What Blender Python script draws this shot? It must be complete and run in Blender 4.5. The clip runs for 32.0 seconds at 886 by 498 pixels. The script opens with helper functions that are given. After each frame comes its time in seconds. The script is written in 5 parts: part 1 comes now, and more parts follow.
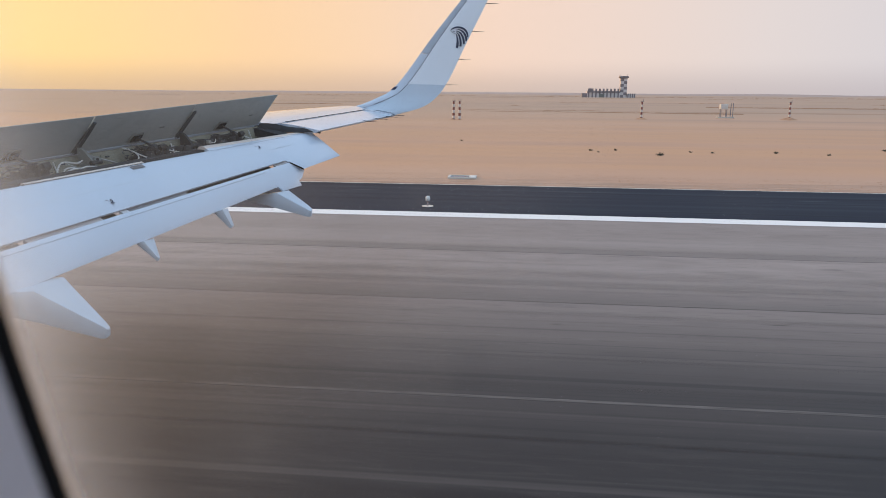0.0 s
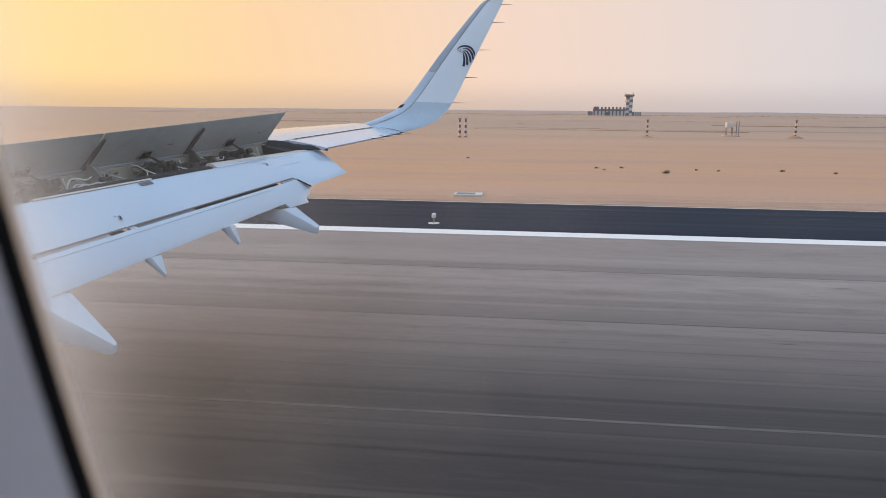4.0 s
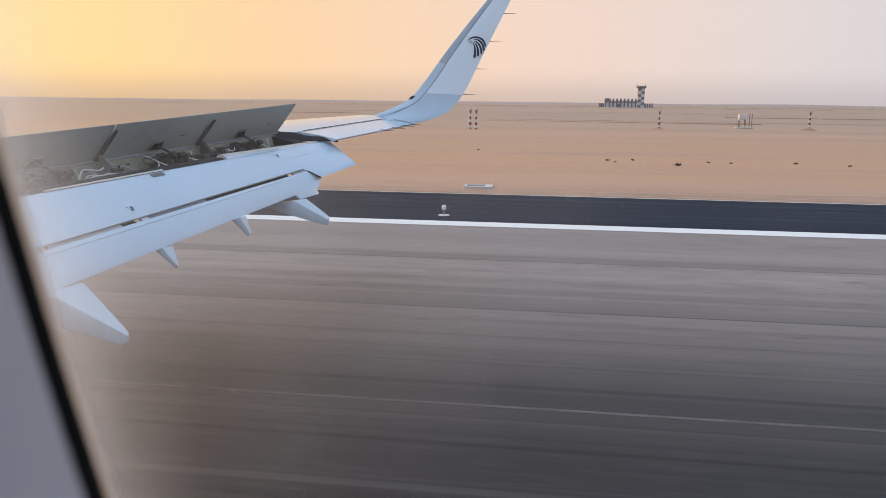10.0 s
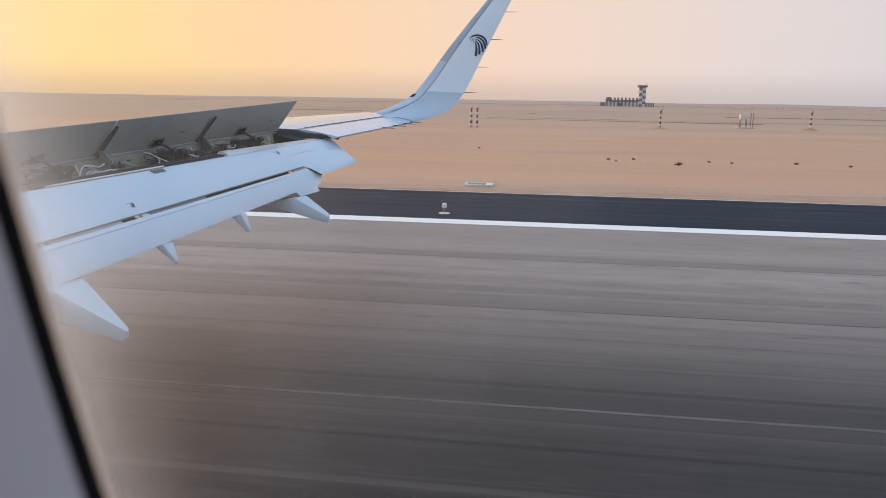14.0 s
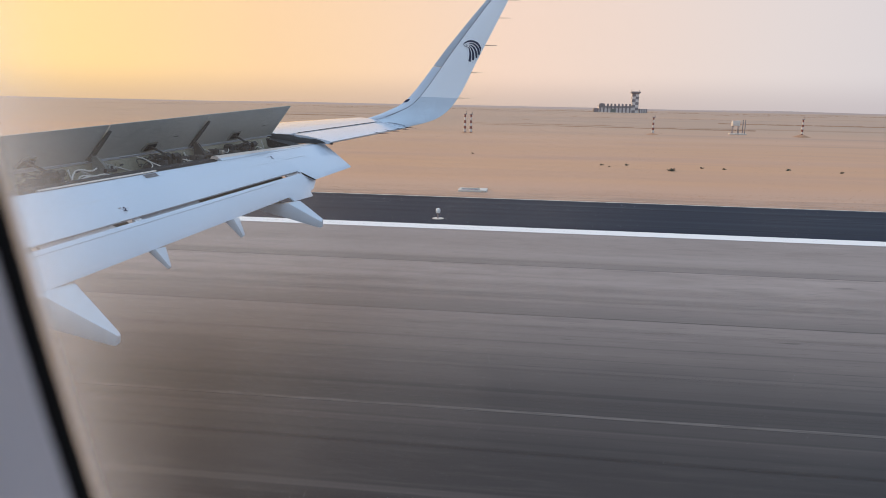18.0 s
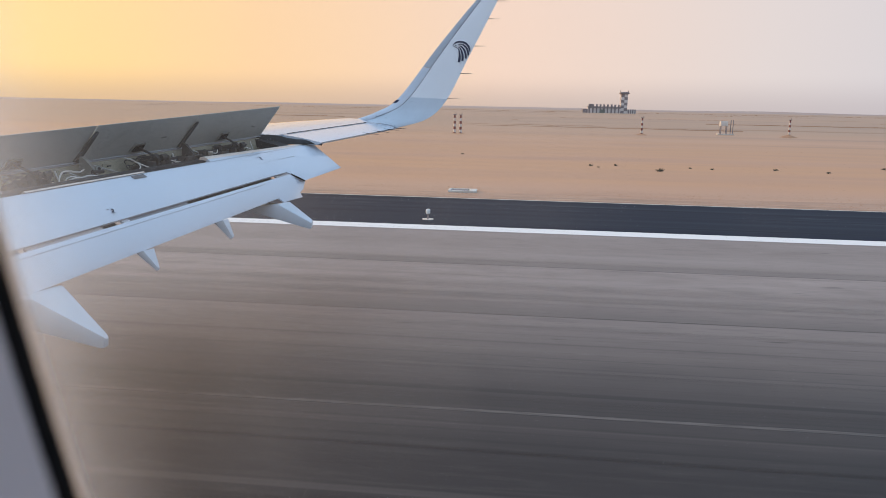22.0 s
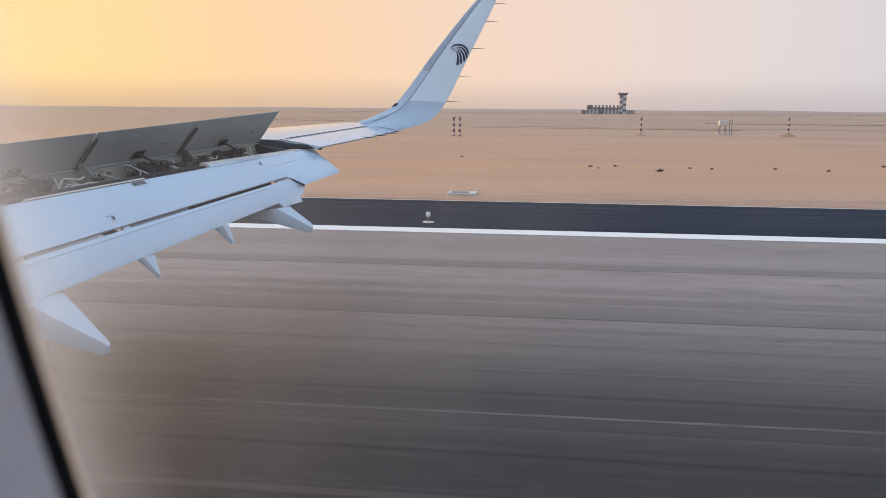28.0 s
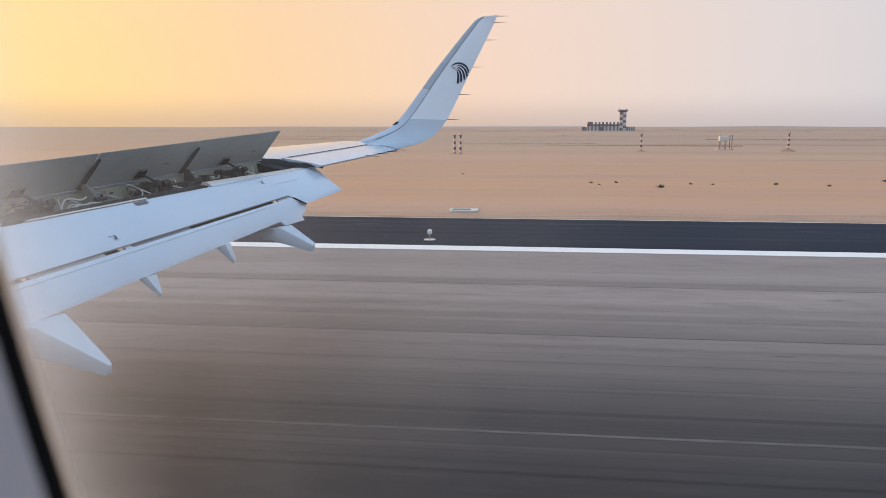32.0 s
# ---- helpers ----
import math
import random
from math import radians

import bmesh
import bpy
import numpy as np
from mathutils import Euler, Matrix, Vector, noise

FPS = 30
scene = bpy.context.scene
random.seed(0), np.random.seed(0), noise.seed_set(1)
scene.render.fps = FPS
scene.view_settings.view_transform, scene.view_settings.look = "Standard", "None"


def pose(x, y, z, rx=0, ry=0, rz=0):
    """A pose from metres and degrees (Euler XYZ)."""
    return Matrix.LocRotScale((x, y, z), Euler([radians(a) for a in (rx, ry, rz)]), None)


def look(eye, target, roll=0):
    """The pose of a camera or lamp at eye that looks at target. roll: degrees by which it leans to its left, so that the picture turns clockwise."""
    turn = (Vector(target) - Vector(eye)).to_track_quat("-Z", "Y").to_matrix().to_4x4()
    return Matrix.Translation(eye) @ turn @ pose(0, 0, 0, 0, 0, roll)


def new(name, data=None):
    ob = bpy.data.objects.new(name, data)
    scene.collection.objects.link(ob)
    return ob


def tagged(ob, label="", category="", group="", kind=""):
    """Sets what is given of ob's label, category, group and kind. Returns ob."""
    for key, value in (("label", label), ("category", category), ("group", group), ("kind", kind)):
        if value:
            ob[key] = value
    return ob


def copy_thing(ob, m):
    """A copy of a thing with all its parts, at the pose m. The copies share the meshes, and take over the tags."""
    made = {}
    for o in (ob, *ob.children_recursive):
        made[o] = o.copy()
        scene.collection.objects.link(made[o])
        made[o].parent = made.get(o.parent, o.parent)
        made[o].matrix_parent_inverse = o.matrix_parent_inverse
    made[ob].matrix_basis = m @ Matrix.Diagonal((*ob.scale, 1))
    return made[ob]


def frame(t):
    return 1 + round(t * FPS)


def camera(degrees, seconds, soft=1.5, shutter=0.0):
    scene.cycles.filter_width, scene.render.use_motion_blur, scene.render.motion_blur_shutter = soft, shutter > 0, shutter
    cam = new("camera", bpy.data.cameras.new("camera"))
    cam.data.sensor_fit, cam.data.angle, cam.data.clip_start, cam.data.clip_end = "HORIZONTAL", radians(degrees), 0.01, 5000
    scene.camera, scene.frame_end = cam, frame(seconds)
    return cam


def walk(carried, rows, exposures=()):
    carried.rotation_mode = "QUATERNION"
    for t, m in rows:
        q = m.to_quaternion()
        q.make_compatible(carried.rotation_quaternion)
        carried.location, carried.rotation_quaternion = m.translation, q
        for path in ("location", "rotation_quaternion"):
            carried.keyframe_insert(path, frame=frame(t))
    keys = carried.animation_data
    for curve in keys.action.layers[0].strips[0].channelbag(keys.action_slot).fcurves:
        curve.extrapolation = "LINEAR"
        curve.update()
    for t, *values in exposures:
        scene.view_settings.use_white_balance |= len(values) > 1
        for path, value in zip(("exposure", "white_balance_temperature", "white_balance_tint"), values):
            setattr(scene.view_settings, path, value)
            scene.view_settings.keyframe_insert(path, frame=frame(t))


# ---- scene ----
cam = camera(65.0, 32.0, soft=0.65)
EYE_Z = 3.72
# focused on the wing, so the window rim close by is soft
cam.data.dof.use_dof = True
cam.data.dof.focus_distance = 14.0
cam.data.dof.aperture_fstop = 4.8

# seconds, pitch, roll, yaw (degrees), shift along the cabin (metres)
PATH = [
    (0.0, -12.69, -0.45, 5.80, 0.0129),
    (0.5, -12.90, -0.50, 6.65, 0.0040),
    (1.0, -13.10, -0.55, 7.17, -0.0056),
    (1.5, -12.17, -0.62, 7.73, -0.0010),
    (2.0, -12.21, -0.45, 7.44, 0.0058),
    (2.5, -11.92, -0.25, 6.87, 0.0049),
    (3.0, -11.60, -0.45, 6.36, 0.0041),
    (3.5, -11.38, -0.59, 6.16, 0.0029),
    (5.5, -11.22, -0.60, 7.40, -0.0018),
    (6.0, -11.28, -0.89, 7.66, -0.0030),
    (6.5, -11.49, -1.02, 7.81, -0.0027),
    (7.0, -11.82, -0.80, 8.03, -0.0025),
    (7.5, -12.10, -0.80, 8.30, -0.0019),
    (8.0, -12.38, -0.67, 8.45, -0.0012),
    (8.5, -12.57, -0.53, 8.37, 0.0004),
    (9.0, -12.52, -0.42, 8.01, 0.0020),
    (9.5, -12.16, -0.59, 7.60, 0.0032),
    (10.0, -11.96, -0.61, 7.15, 0.0045),
    (10.5, -11.82, -0.55, 6.86, 0.0050),
    (11.0, -11.71, -0.54, 6.77, 0.0055),
    (11.5, -11.69, -0.57, 6.95, 0.0058),
    (12.0, -11.89, -0.58, 7.21, 0.0062),
    (12.5, -11.97, -0.58, 7.33, 0.0069),
    (13.0, -12.03, -0.77, 7.29, 0.0075),
    (13.5, -12.05, -0.93, 7.26, 0.0063),
    (14.0, -12.12, -0.94, 7.24, 0.0050),
    (14.5, -12.11, -0.95, 7.27, 0.0047),
    (16.5, -11.68, -1.14, 6.86, 0.0033),
    (17.0, -11.68, -1.20, 6.75, 0.0030),
    (17.5, -11.71, -1.14, 6.75, 0.0041),
    (18.0, -11.68, -1.14, 6.74, 0.0052),
    (18.5, -11.74, -1.30, 6.69, 0.0053),
    (19.0, -11.77, -1.18, 6.58, 0.0055),
    (19.5, -11.73, -1.36, 6.54, 0.0047),
    (20.0, -11.72, -1.22, 6.53, 0.0040),
    (20.5, -11.66, -1.20, 6.51, 0.0054),
    (21.0, -11.70, -1.09, 6.34, 0.0068),
    (21.5, -11.57, -1.14, 6.11, 0.0064),
    (22.0, -11.61, -1.12, 5.90, 0.0060),
    (22.5, -11.67, -0.92, 5.71, 0.0069),
    (23.0, -11.58, -0.91, 5.63, 0.0077),
    (23.5, -11.53, -0.69, 5.56, 0.0081),
    (24.0, -11.55, -0.70, 5.63, 0.0085),
    (24.5, -11.57, -0.46, 5.77, 0.0084),
    (25.0, -11.50, -0.29, 5.94, 0.0083),
    (25.5, -11.61, -0.30, 6.06, 0.0077),
    (27.5, -11.63, -0.26, 6.12, 0.0051),
    (28.0, -11.38, -0.43, 5.81, 0.0045),
    (28.5, -11.09, -0.34, 5.54, 0.0063),
    (29.0, -10.84, -0.35, 5.36, 0.0080),
    (29.5, -10.59, -0.26, 5.32, 0.0079),
    (30.0, -10.50, -0.22, 5.34, 0.0078),
    (30.5, -10.11, -0.07, 5.54, 0.0069),
    (31.0, -9.94, -0.14, 5.67, 0.0060),
    (31.5, -10.00, -0.01, 5.80, 0.0066),
    (32.0, -9.95, 0.01, 5.88, 0.0072),
]
walk(cam, [(t, pose(dx, 0.0, EYE_Z, 90 + p, r, y)) for t, p, r, y, dx in PATH])

# ---- light ----
SUN_AZ = radians(-58.0)      # from straight outboard (+Y) towards the nose (-X)
SUN_EL = radians(13.0)
world = bpy.data.worlds.new("hazy_evening_sky")
scene.world = world
world.use_nodes = True
wn, wl = world.node_tree.nodes, world.node_tree.links
sky = wn.new("ShaderNodeTexSky")
sky.sky_type = "NISHITA"
sky.sun_disc = False
sky.sun_elevation = SUN_EL
sky.sun_rotation = SUN_AZ
sky.altitude = 0.0
sky.air_density = 1.0
sky.dust_density = 2.5
sky.ozone_density = 3.0
# dust in the air: a wide glow round the sun that pales and cools away from it, bluer overhead
wn["Background"].inputs[1].default_value = 1.0
way = wn.new("ShaderNodeTexCoord")
toward = wn.new("ShaderNodeVectorMath")
toward.operation = "DOT_PRODUCT"
toward.inputs[1].default_value = (math.sin(SUN_AZ), math.cos(SUN_AZ), 0.12)
wl.new(way.outputs["Generated"], toward.inputs[0])
glow = wn.new("ShaderNodeValToRGB")
spread = wn.new("ShaderNodeMapRange")
spread.inputs["From Min"].default_value, spread.inputs["From Max"].default_value = -1.0, 1.0
wl.new(toward.outputs["Value"], spread.inputs[0])
wl.new(spread.outputs[0], glow.inputs[0])
ramp = glow.color_ramp
ramp.elements[0].position, ramp.elements[0].color = 0.0, (0.56, 0.61, 0.74, 1)
ramp.elements[1].position, ramp.elements[1].color = 1.0, (1.22, 0.82, 0.29, 1)
for at, colour in ((0.40, (0.67, 0.68, 0.75, 1)), (0.50, (0.73, 0.71, 0.76, 1)), (0.62, (0.85, 0.755, 0.735, 1)), (0.78, (1.01, 0.755, 0.615, 1)), (0.90, (1.09, 0.735, 0.425, 1))):
    ramp.elements.new(at).color = colour
height = wn.new("ShaderNodeSeparateXYZ")
wl.new(way.outputs["Generated"], height.inputs[0])
climb = wn.new("ShaderNodeMapRange")
climb.interpolation_type = "SMOOTHSTEP"
climb.inputs["From Min"].default_value, climb.inputs["From Max"].default_value = 0.10, 0.75
wl.new(height.outputs["Z"], climb.inputs[0])
clear = wn.new("ShaderNodeMix")
clear.data_type = "RGBA"
clear.inputs[7].default_value = (0.61, 0.88, 1.22, 1)
wl.new(climb.outputs[0], clear.inputs[0])
low = wn.new("ShaderNodeMapRange")
low.interpolation_type = "SMOOTHSTEP"
low.inputs["From Min"].default_value, low.inputs["From Max"].default_value = -0.004, 0.050
low.inputs["To Min"].default_value, low.inputs["To Max"].default_value = 0.70, 0.0
wl.new(height.outputs["Z"], low.inputs[0])
haze = wn.new("ShaderNodeMix")
haze.data_type = "RGBA"
veil_ramp = wn.new("ShaderNodeValToRGB")
wl.new(spread.outputs[0], veil_ramp.inputs[0])
veil_ramp.color_ramp.elements[0].position, veil_ramp.color_ramp.elements[0].color = 0.45, (0.57, 0.53, 0.58, 1)
veil_ramp.color_ramp.elements[1].position, veil_ramp.color_ramp.elements[1].color = 0.95, (0.66, 0.46, 0.33, 1)
veil_ramp.color_ramp.elements.new(0.66).color = (0.585, 0.505, 0.505, 1)
wl.new(veil_ramp.outputs[0], haze.inputs[7])
wl.new(low.outputs[0], haze.inputs[0])
wl.new(glow.outputs[0], haze.inputs[6])
wl.new(haze.outputs[2], clear.inputs[6])
scaled = wn.new("ShaderNodeVectorMath")
scaled.operation = "SCALE"
scaled.inputs["Scale"].default_value = 0.05
wl.new(sky.outputs[0], scaled.inputs[0])
blend = wn.new("ShaderNodeMix")
blend.data_type = "RGBA"
blend.inputs[0].default_value = 0.90
wl.new(scaled.outputs[0], blend.inputs[6])
wl.new(clear.outputs[2], blend.inputs[7])
wl.new(blend.outputs[2], wn["Background"].inputs[0])

sun_data = bpy.data.lights.new("evening_sun", "SUN")
sun_data.energy, sun_data.angle, sun_data.color = 3.3, radians(9.0), (1.0, 0.60, 0.32)
sun = new("evening_sun", sun_data)
to_sun = Vector((math.sin(SUN_AZ) * math.cos(SUN_EL), math.cos(SUN_AZ) * math.cos(SUN_EL), math.sin(SUN_EL)))
sun.matrix_world = look(to_sun * 50, (0, 0, 0))

# ---- materials ----


def material(name, base, rough=0.5, metal=0.0, grain=0.06, scale=(3, 3, 3), fine=(40, 40, 40), bump=0.0, spec=0.5):
    """A surface with two scales of variation: broad stains and fine grain, both in metres of the world."""
    m = bpy.data.materials.new(name)
    m.use_nodes = True
    n, l = m.node_tree.nodes, m.node_tree.links
    b = n["Principled BSDF"]
    b.inputs["Roughness"].default_value, b.inputs["Metallic"].default_value = rough, metal
    b.inputs["Specular IOR Level"].default_value = spec
    geo = n.new("ShaderNodeNewGeometry")
    fac = []
    for s, detail in ((scale, 4.0), (fine, 3.0)):
        mp = n.new("ShaderNodeMapping")
        mp.inputs["Scale"].default_value = s
        tx = n.new("ShaderNodeTexNoise")
        tx.inputs["Scale"].default_value, tx.inputs["Detail"].default_value = 1.0, detail
        l.new(geo.outputs["Position"], mp.inputs[0])
        l.new(mp.outputs[0], tx.inputs["Vector"])
        fac.append(tx.outputs["Fac"])
    add = n.new("ShaderNodeMath")
    add.operation = "ADD"
    l.new(fac[0], add.inputs[0])
    l.new(fac[1], add.inputs[1])
    rng = n.new("ShaderNodeMapRange")
    rng.inputs["From Min"].default_value, rng.inputs["From Max"].default_value = 0.65, 1.35
    rng.inputs["To Min"].default_value, rng.inputs["To Max"].default_value = 1 - grain, 1 + grain
    l.new(add.outputs[0], rng.inputs[0])
    mul = n.new("ShaderNodeVectorMath")
    mul.operation = "SCALE"
    mul.inputs[0].default_value = base
    l.new(rng.outputs[0], mul.inputs["Scale"])
    l.new(mul.outputs[0], b.inputs["Base Color"])
    if bump:
        bp = n.new("ShaderNodeBump")
        bp.inputs["Strength"].default_value, bp.inputs["Distance"].default_value = bump, 0.02
        l.new(fac[1], bp.inputs["Height"])
        l.new(bp.outputs[0], b.inputs["Normal"])
    return m


wing_paint = material("wing_grey_paint", (0.575, 0.630, 0.705), 0.36, grain=0.10, scale=(1.2, 0.5, 1.5), fine=(60, 3.0, 60))
for key, value in (("Coat Weight", 0.7), ("Coat Roughness", 0.10), ("Roughness", 0.28)):
    wing_paint.node_tree.nodes["Principled BSDF"].inputs[key].default_value = value
wing_skin = material("wing_skin_paint", (0.500, 0.535, 0.590), 0.30, grain=0.035, scale=(1.2, 0.5, 1.5), fine=(60, 3.0, 60))
for key, value in (("Coat Weight", 1.0), ("Coat Roughness", 0.05)):
    wing_skin.node_tree.nodes["Principled BSDF"].inputs[key].default_value = value
fairing_paint = material("fairing_paint", (0.555, 0.598, 0.650), 0.34, grain=0.07, scale=(3, 2, 3), fine=(30, 12, 30))
seal_dark = material("seal_dark", (0.055, 0.057, 0.055), 0.6, grain=0.3, scale=(9, 9, 9))
seal_grey = material("seal_grey", (0.23, 0.225, 0.235), 0.55, grain=0.15, scale=(3, 3, 3))
bracket_grey = material("bracket_grey", (0.20, 0.205, 0.185), 0.55, grain=0.2, scale=(9, 9, 9), fine=(40, 40, 40))
wing_white = material("winglet_white_paint", (0.75, 0.77, 0.795), 0.35, grain=0.03)
wear_grey = material("wear_plate_grey", (0.135, 0.125, 0.125), 0.6, grain=0.2, scale=(9, 9, 9))
bare_metal = material("bare_aluminium", (0.55, 0.56, 0.58), 0.32, 0.9, grain=0.08)
under_paint = material("spoiler_under_paint", (0.42, 0.43, 0.40), 0.55, grain=0.14, scale=(2.5, 1.5, 2), fine=(25, 9, 25))
bay_primer = material("bay_primer", (0.27, 0.258, 0.190), 0.6, grain=0.25, scale=(5, 4, 5), fine=(40, 30, 40))
dark_metal = material("dark_steel", (0.048, 0.047, 0.047), 0.6, 0.1, grain=0.3, spec=0.25)
pipe_pale = material("pale_pipe", (0.62, 0.60, 0.56), 0.45, 0.2, grain=0.1)
pipe_metal = material("hydraulic_pipe", (0.40, 0.385, 0.35), 0.35, 0.6, grain=0.1)
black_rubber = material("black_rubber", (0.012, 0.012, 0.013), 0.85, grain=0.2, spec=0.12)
# tan imitates the low sun reflected along the flap nose
nose_sunset = material("nose_sunset", (0.70, 0.585, 0.505), 0.45, grain=0.06, scale=(4, 4, 4), spec=0.3)
navy_paint = material("navy_paint", (0.010, 0.018, 0.055), 0.65, grain=0.1)
plastic_grey = material("cabin_plastic", (0.62, 0.60, 0.63), 0.6, grain=0.03, scale=(8, 8, 8), fine=(300, 300, 300), bump=0.05)
rim_cream = material("pane_rim", (0.80, 0.79, 0.77), 0.5, grain=0.05, scale=(20, 20, 20))
# the acrylic edge lets the low sun through
rim_nodes = rim_cream.node_tree.nodes
rim_glow = rim_nodes.new("ShaderNodeBsdfTranslucent")
rim_glow.inputs[0].default_value = (0.86, 0.90, 0.92, 1)
rim_mix = rim_nodes.new("ShaderNodeMixShader")
rim_mix.inputs[0].default_value = 0.52
rim_cream.node_tree.links.new(rim_nodes["Principled BSDF"].outputs[0], rim_mix.inputs[1])
rim_cream.node_tree.links.new(rim_glow.outputs[0], rim_mix.inputs[2])
rim_cream.node_tree.links.new(rim_mix.outputs[0], rim_nodes["Material Output"].inputs[0])
root_paint = material("winglet_root_paint", (0.50, 0.555, 0.615), 0.35, grain=0.06, scale=(3, 3, 3), fine=(20, 20, 20))
white_paint = material("marking_paint", (0.80, 0.79, 0.76), 0.7, grain=0.07, scale=(0.05, 6, 1), fine=(0.5, 30, 1))
concrete = material("pad_concrete", (0.62, 0.58, 0.52), 0.85, grain=0.1)
glass_white = material("lamp_white", (0.8, 0.8, 0.78), 0.3, grain=0.03)
mast_red = material("mast_red", (0.21, 0.065, 0.050), 0.6, grain=0.1)
mast_white = material("mast_white", (0.64, 0.61, 0.57), 0.6, grain=0.1)
shroud_grey = material("shroud_grey", (0.045, 0.044, 0.045), 0.8, grain=0.3, scale=(6, 6, 6), spec=0.15)
nose_grey = material("winglet_edge_grey", (0.40, 0.435, 0.48), 0.4, 0.15, grain=0.12, scale=(4, 4, 4))
# both tower colours are drawn closer together, with distance haze mixed in
tower_grey = material("tower_grey", (0.25, 0.22, 0.225), 0.8, grain=0.1, scale=(.2, .2, .2), fine=(1, 1, 1))
tower_white = material("tower_white", (0.66, 0.61, 0.585), 0.8, grain=0.06, scale=(.2, .2, .2), fine=(1, 1, 1))
bush_green = material("dry_shrub", (0.075, 0.070, 0.045), 0.9, grain=0.35, scale=(5, 5, 5))


def layered(name, cols, layers, rough=0.9, tone=0.0, spec=0.12):
    """A ground surface: a base colour and layers of (colour, scale, low, high, offset) laid over it by stretched noise."""
    m = bpy.data.materials.new(name)
    m.use_nodes = True
    n, l = m.node_tree.nodes, m.node_tree.links
    b = n["Principled BSDF"]
    b.inputs["Roughness"].default_value = rough
    b.inputs["Specular IOR Level"].default_value = spec
    geo = n.new("ShaderNodeNewGeometry")
    sep = n.new("ShaderNodeSeparateXYZ")
    l.new(geo.outputs["Position"], sep.inputs[0])
    rgb = n.new("ShaderNodeRGB")
    rgb.outputs[0].default_value = (*cols, 1)
    last = rgb.outputs[0]
    for colour, scale, low, high, offset, bands in layers:
        mp = n.new("ShaderNodeMapping")
        mp.inputs["Scale"].default_value = scale
        mp.inputs["Location"].default_value = offset
        l.new(geo.outputs["Position"], mp.inputs[0])
        tx = n.new("ShaderNodeTexNoise")
        tx.inputs["Scale"].default_value, tx.inputs["Detail"].default_value = 1.0, 2.2
        tx.inputs["Roughness"].default_value = 0.62
        l.new(mp.outputs[0], tx.inputs["Vector"])
        rg = n.new("ShaderNodeMapRange")
        rg.interpolation_type = "SMOOTHSTEP"
        rg.inputs["From Min"].default_value, rg.inputs["From Max"].default_value = low, high
        l.new(tx.outputs["Fac"], rg.inputs[0])
        fac = rg.outputs[0]
        if bands:
            # only across a strip of the runway: full between y1 and y2, fading out to y0 and y3
            cr = n.new("ShaderNodeValToRGB")
            sc = n.new("ShaderNodeMapRange")
            sc.inputs["From Min"].default_value, sc.inputs["From Max"].default_value = bands[0], bands[3]
            l.new(sep.outputs["Y"], sc.inputs[0])
            l.new(sc.outputs[0], cr.inputs[0])
            span = bands[3] - bands[0]
            e = cr.color_ramp.elements
            e[0].position, e[0].color = 0.0, (0, 0, 0, 1)
            e[1].position, e[1].color = 1.0, (0, 0, 0, 1)
            for y in bands[1:3]:
                k = e.new((y - bands[0]) / span)
                k.color = (bands[4], bands[4], bands[4], 1)
            mm = n.new("ShaderNodeMath")
            mm.operation = "MULTIPLY"
            l.new(fac, mm.inputs[0])
            l.new(cr.outputs[0], mm.inputs[1])
            fac = mm.outputs[0]
        mx = n.new("ShaderNodeMix")
        mx.data_type = "RGBA"
        mx.inputs["B"].default_value = (0, 0, 0, 1)
        l.new(fac, mx.inputs[0])
        l.new(last, mx.inputs[6])
        mx.inputs[7].default_value = (*colour, 1)
        last = mx.outputs[2]
    if tone:
        info = n.new("ShaderNodeObjectInfo")
        tr = n.new("ShaderNodeMapRange")
        tr.inputs["To Min"].default_value, tr.inputs["To Max"].default_value = 1 - tone, 1 + tone
        l.new(info.outputs["Random"], tr.inputs[0])
        sc = n.new("ShaderNodeVectorMath")
        sc.operation = "SCALE"
        l.new(last, sc.inputs[0])
        l.new(tr.outputs[0], sc.inputs["Scale"])
        last = sc.outputs[0]
    l.new(last, b.inputs["Base Color"])
    return m


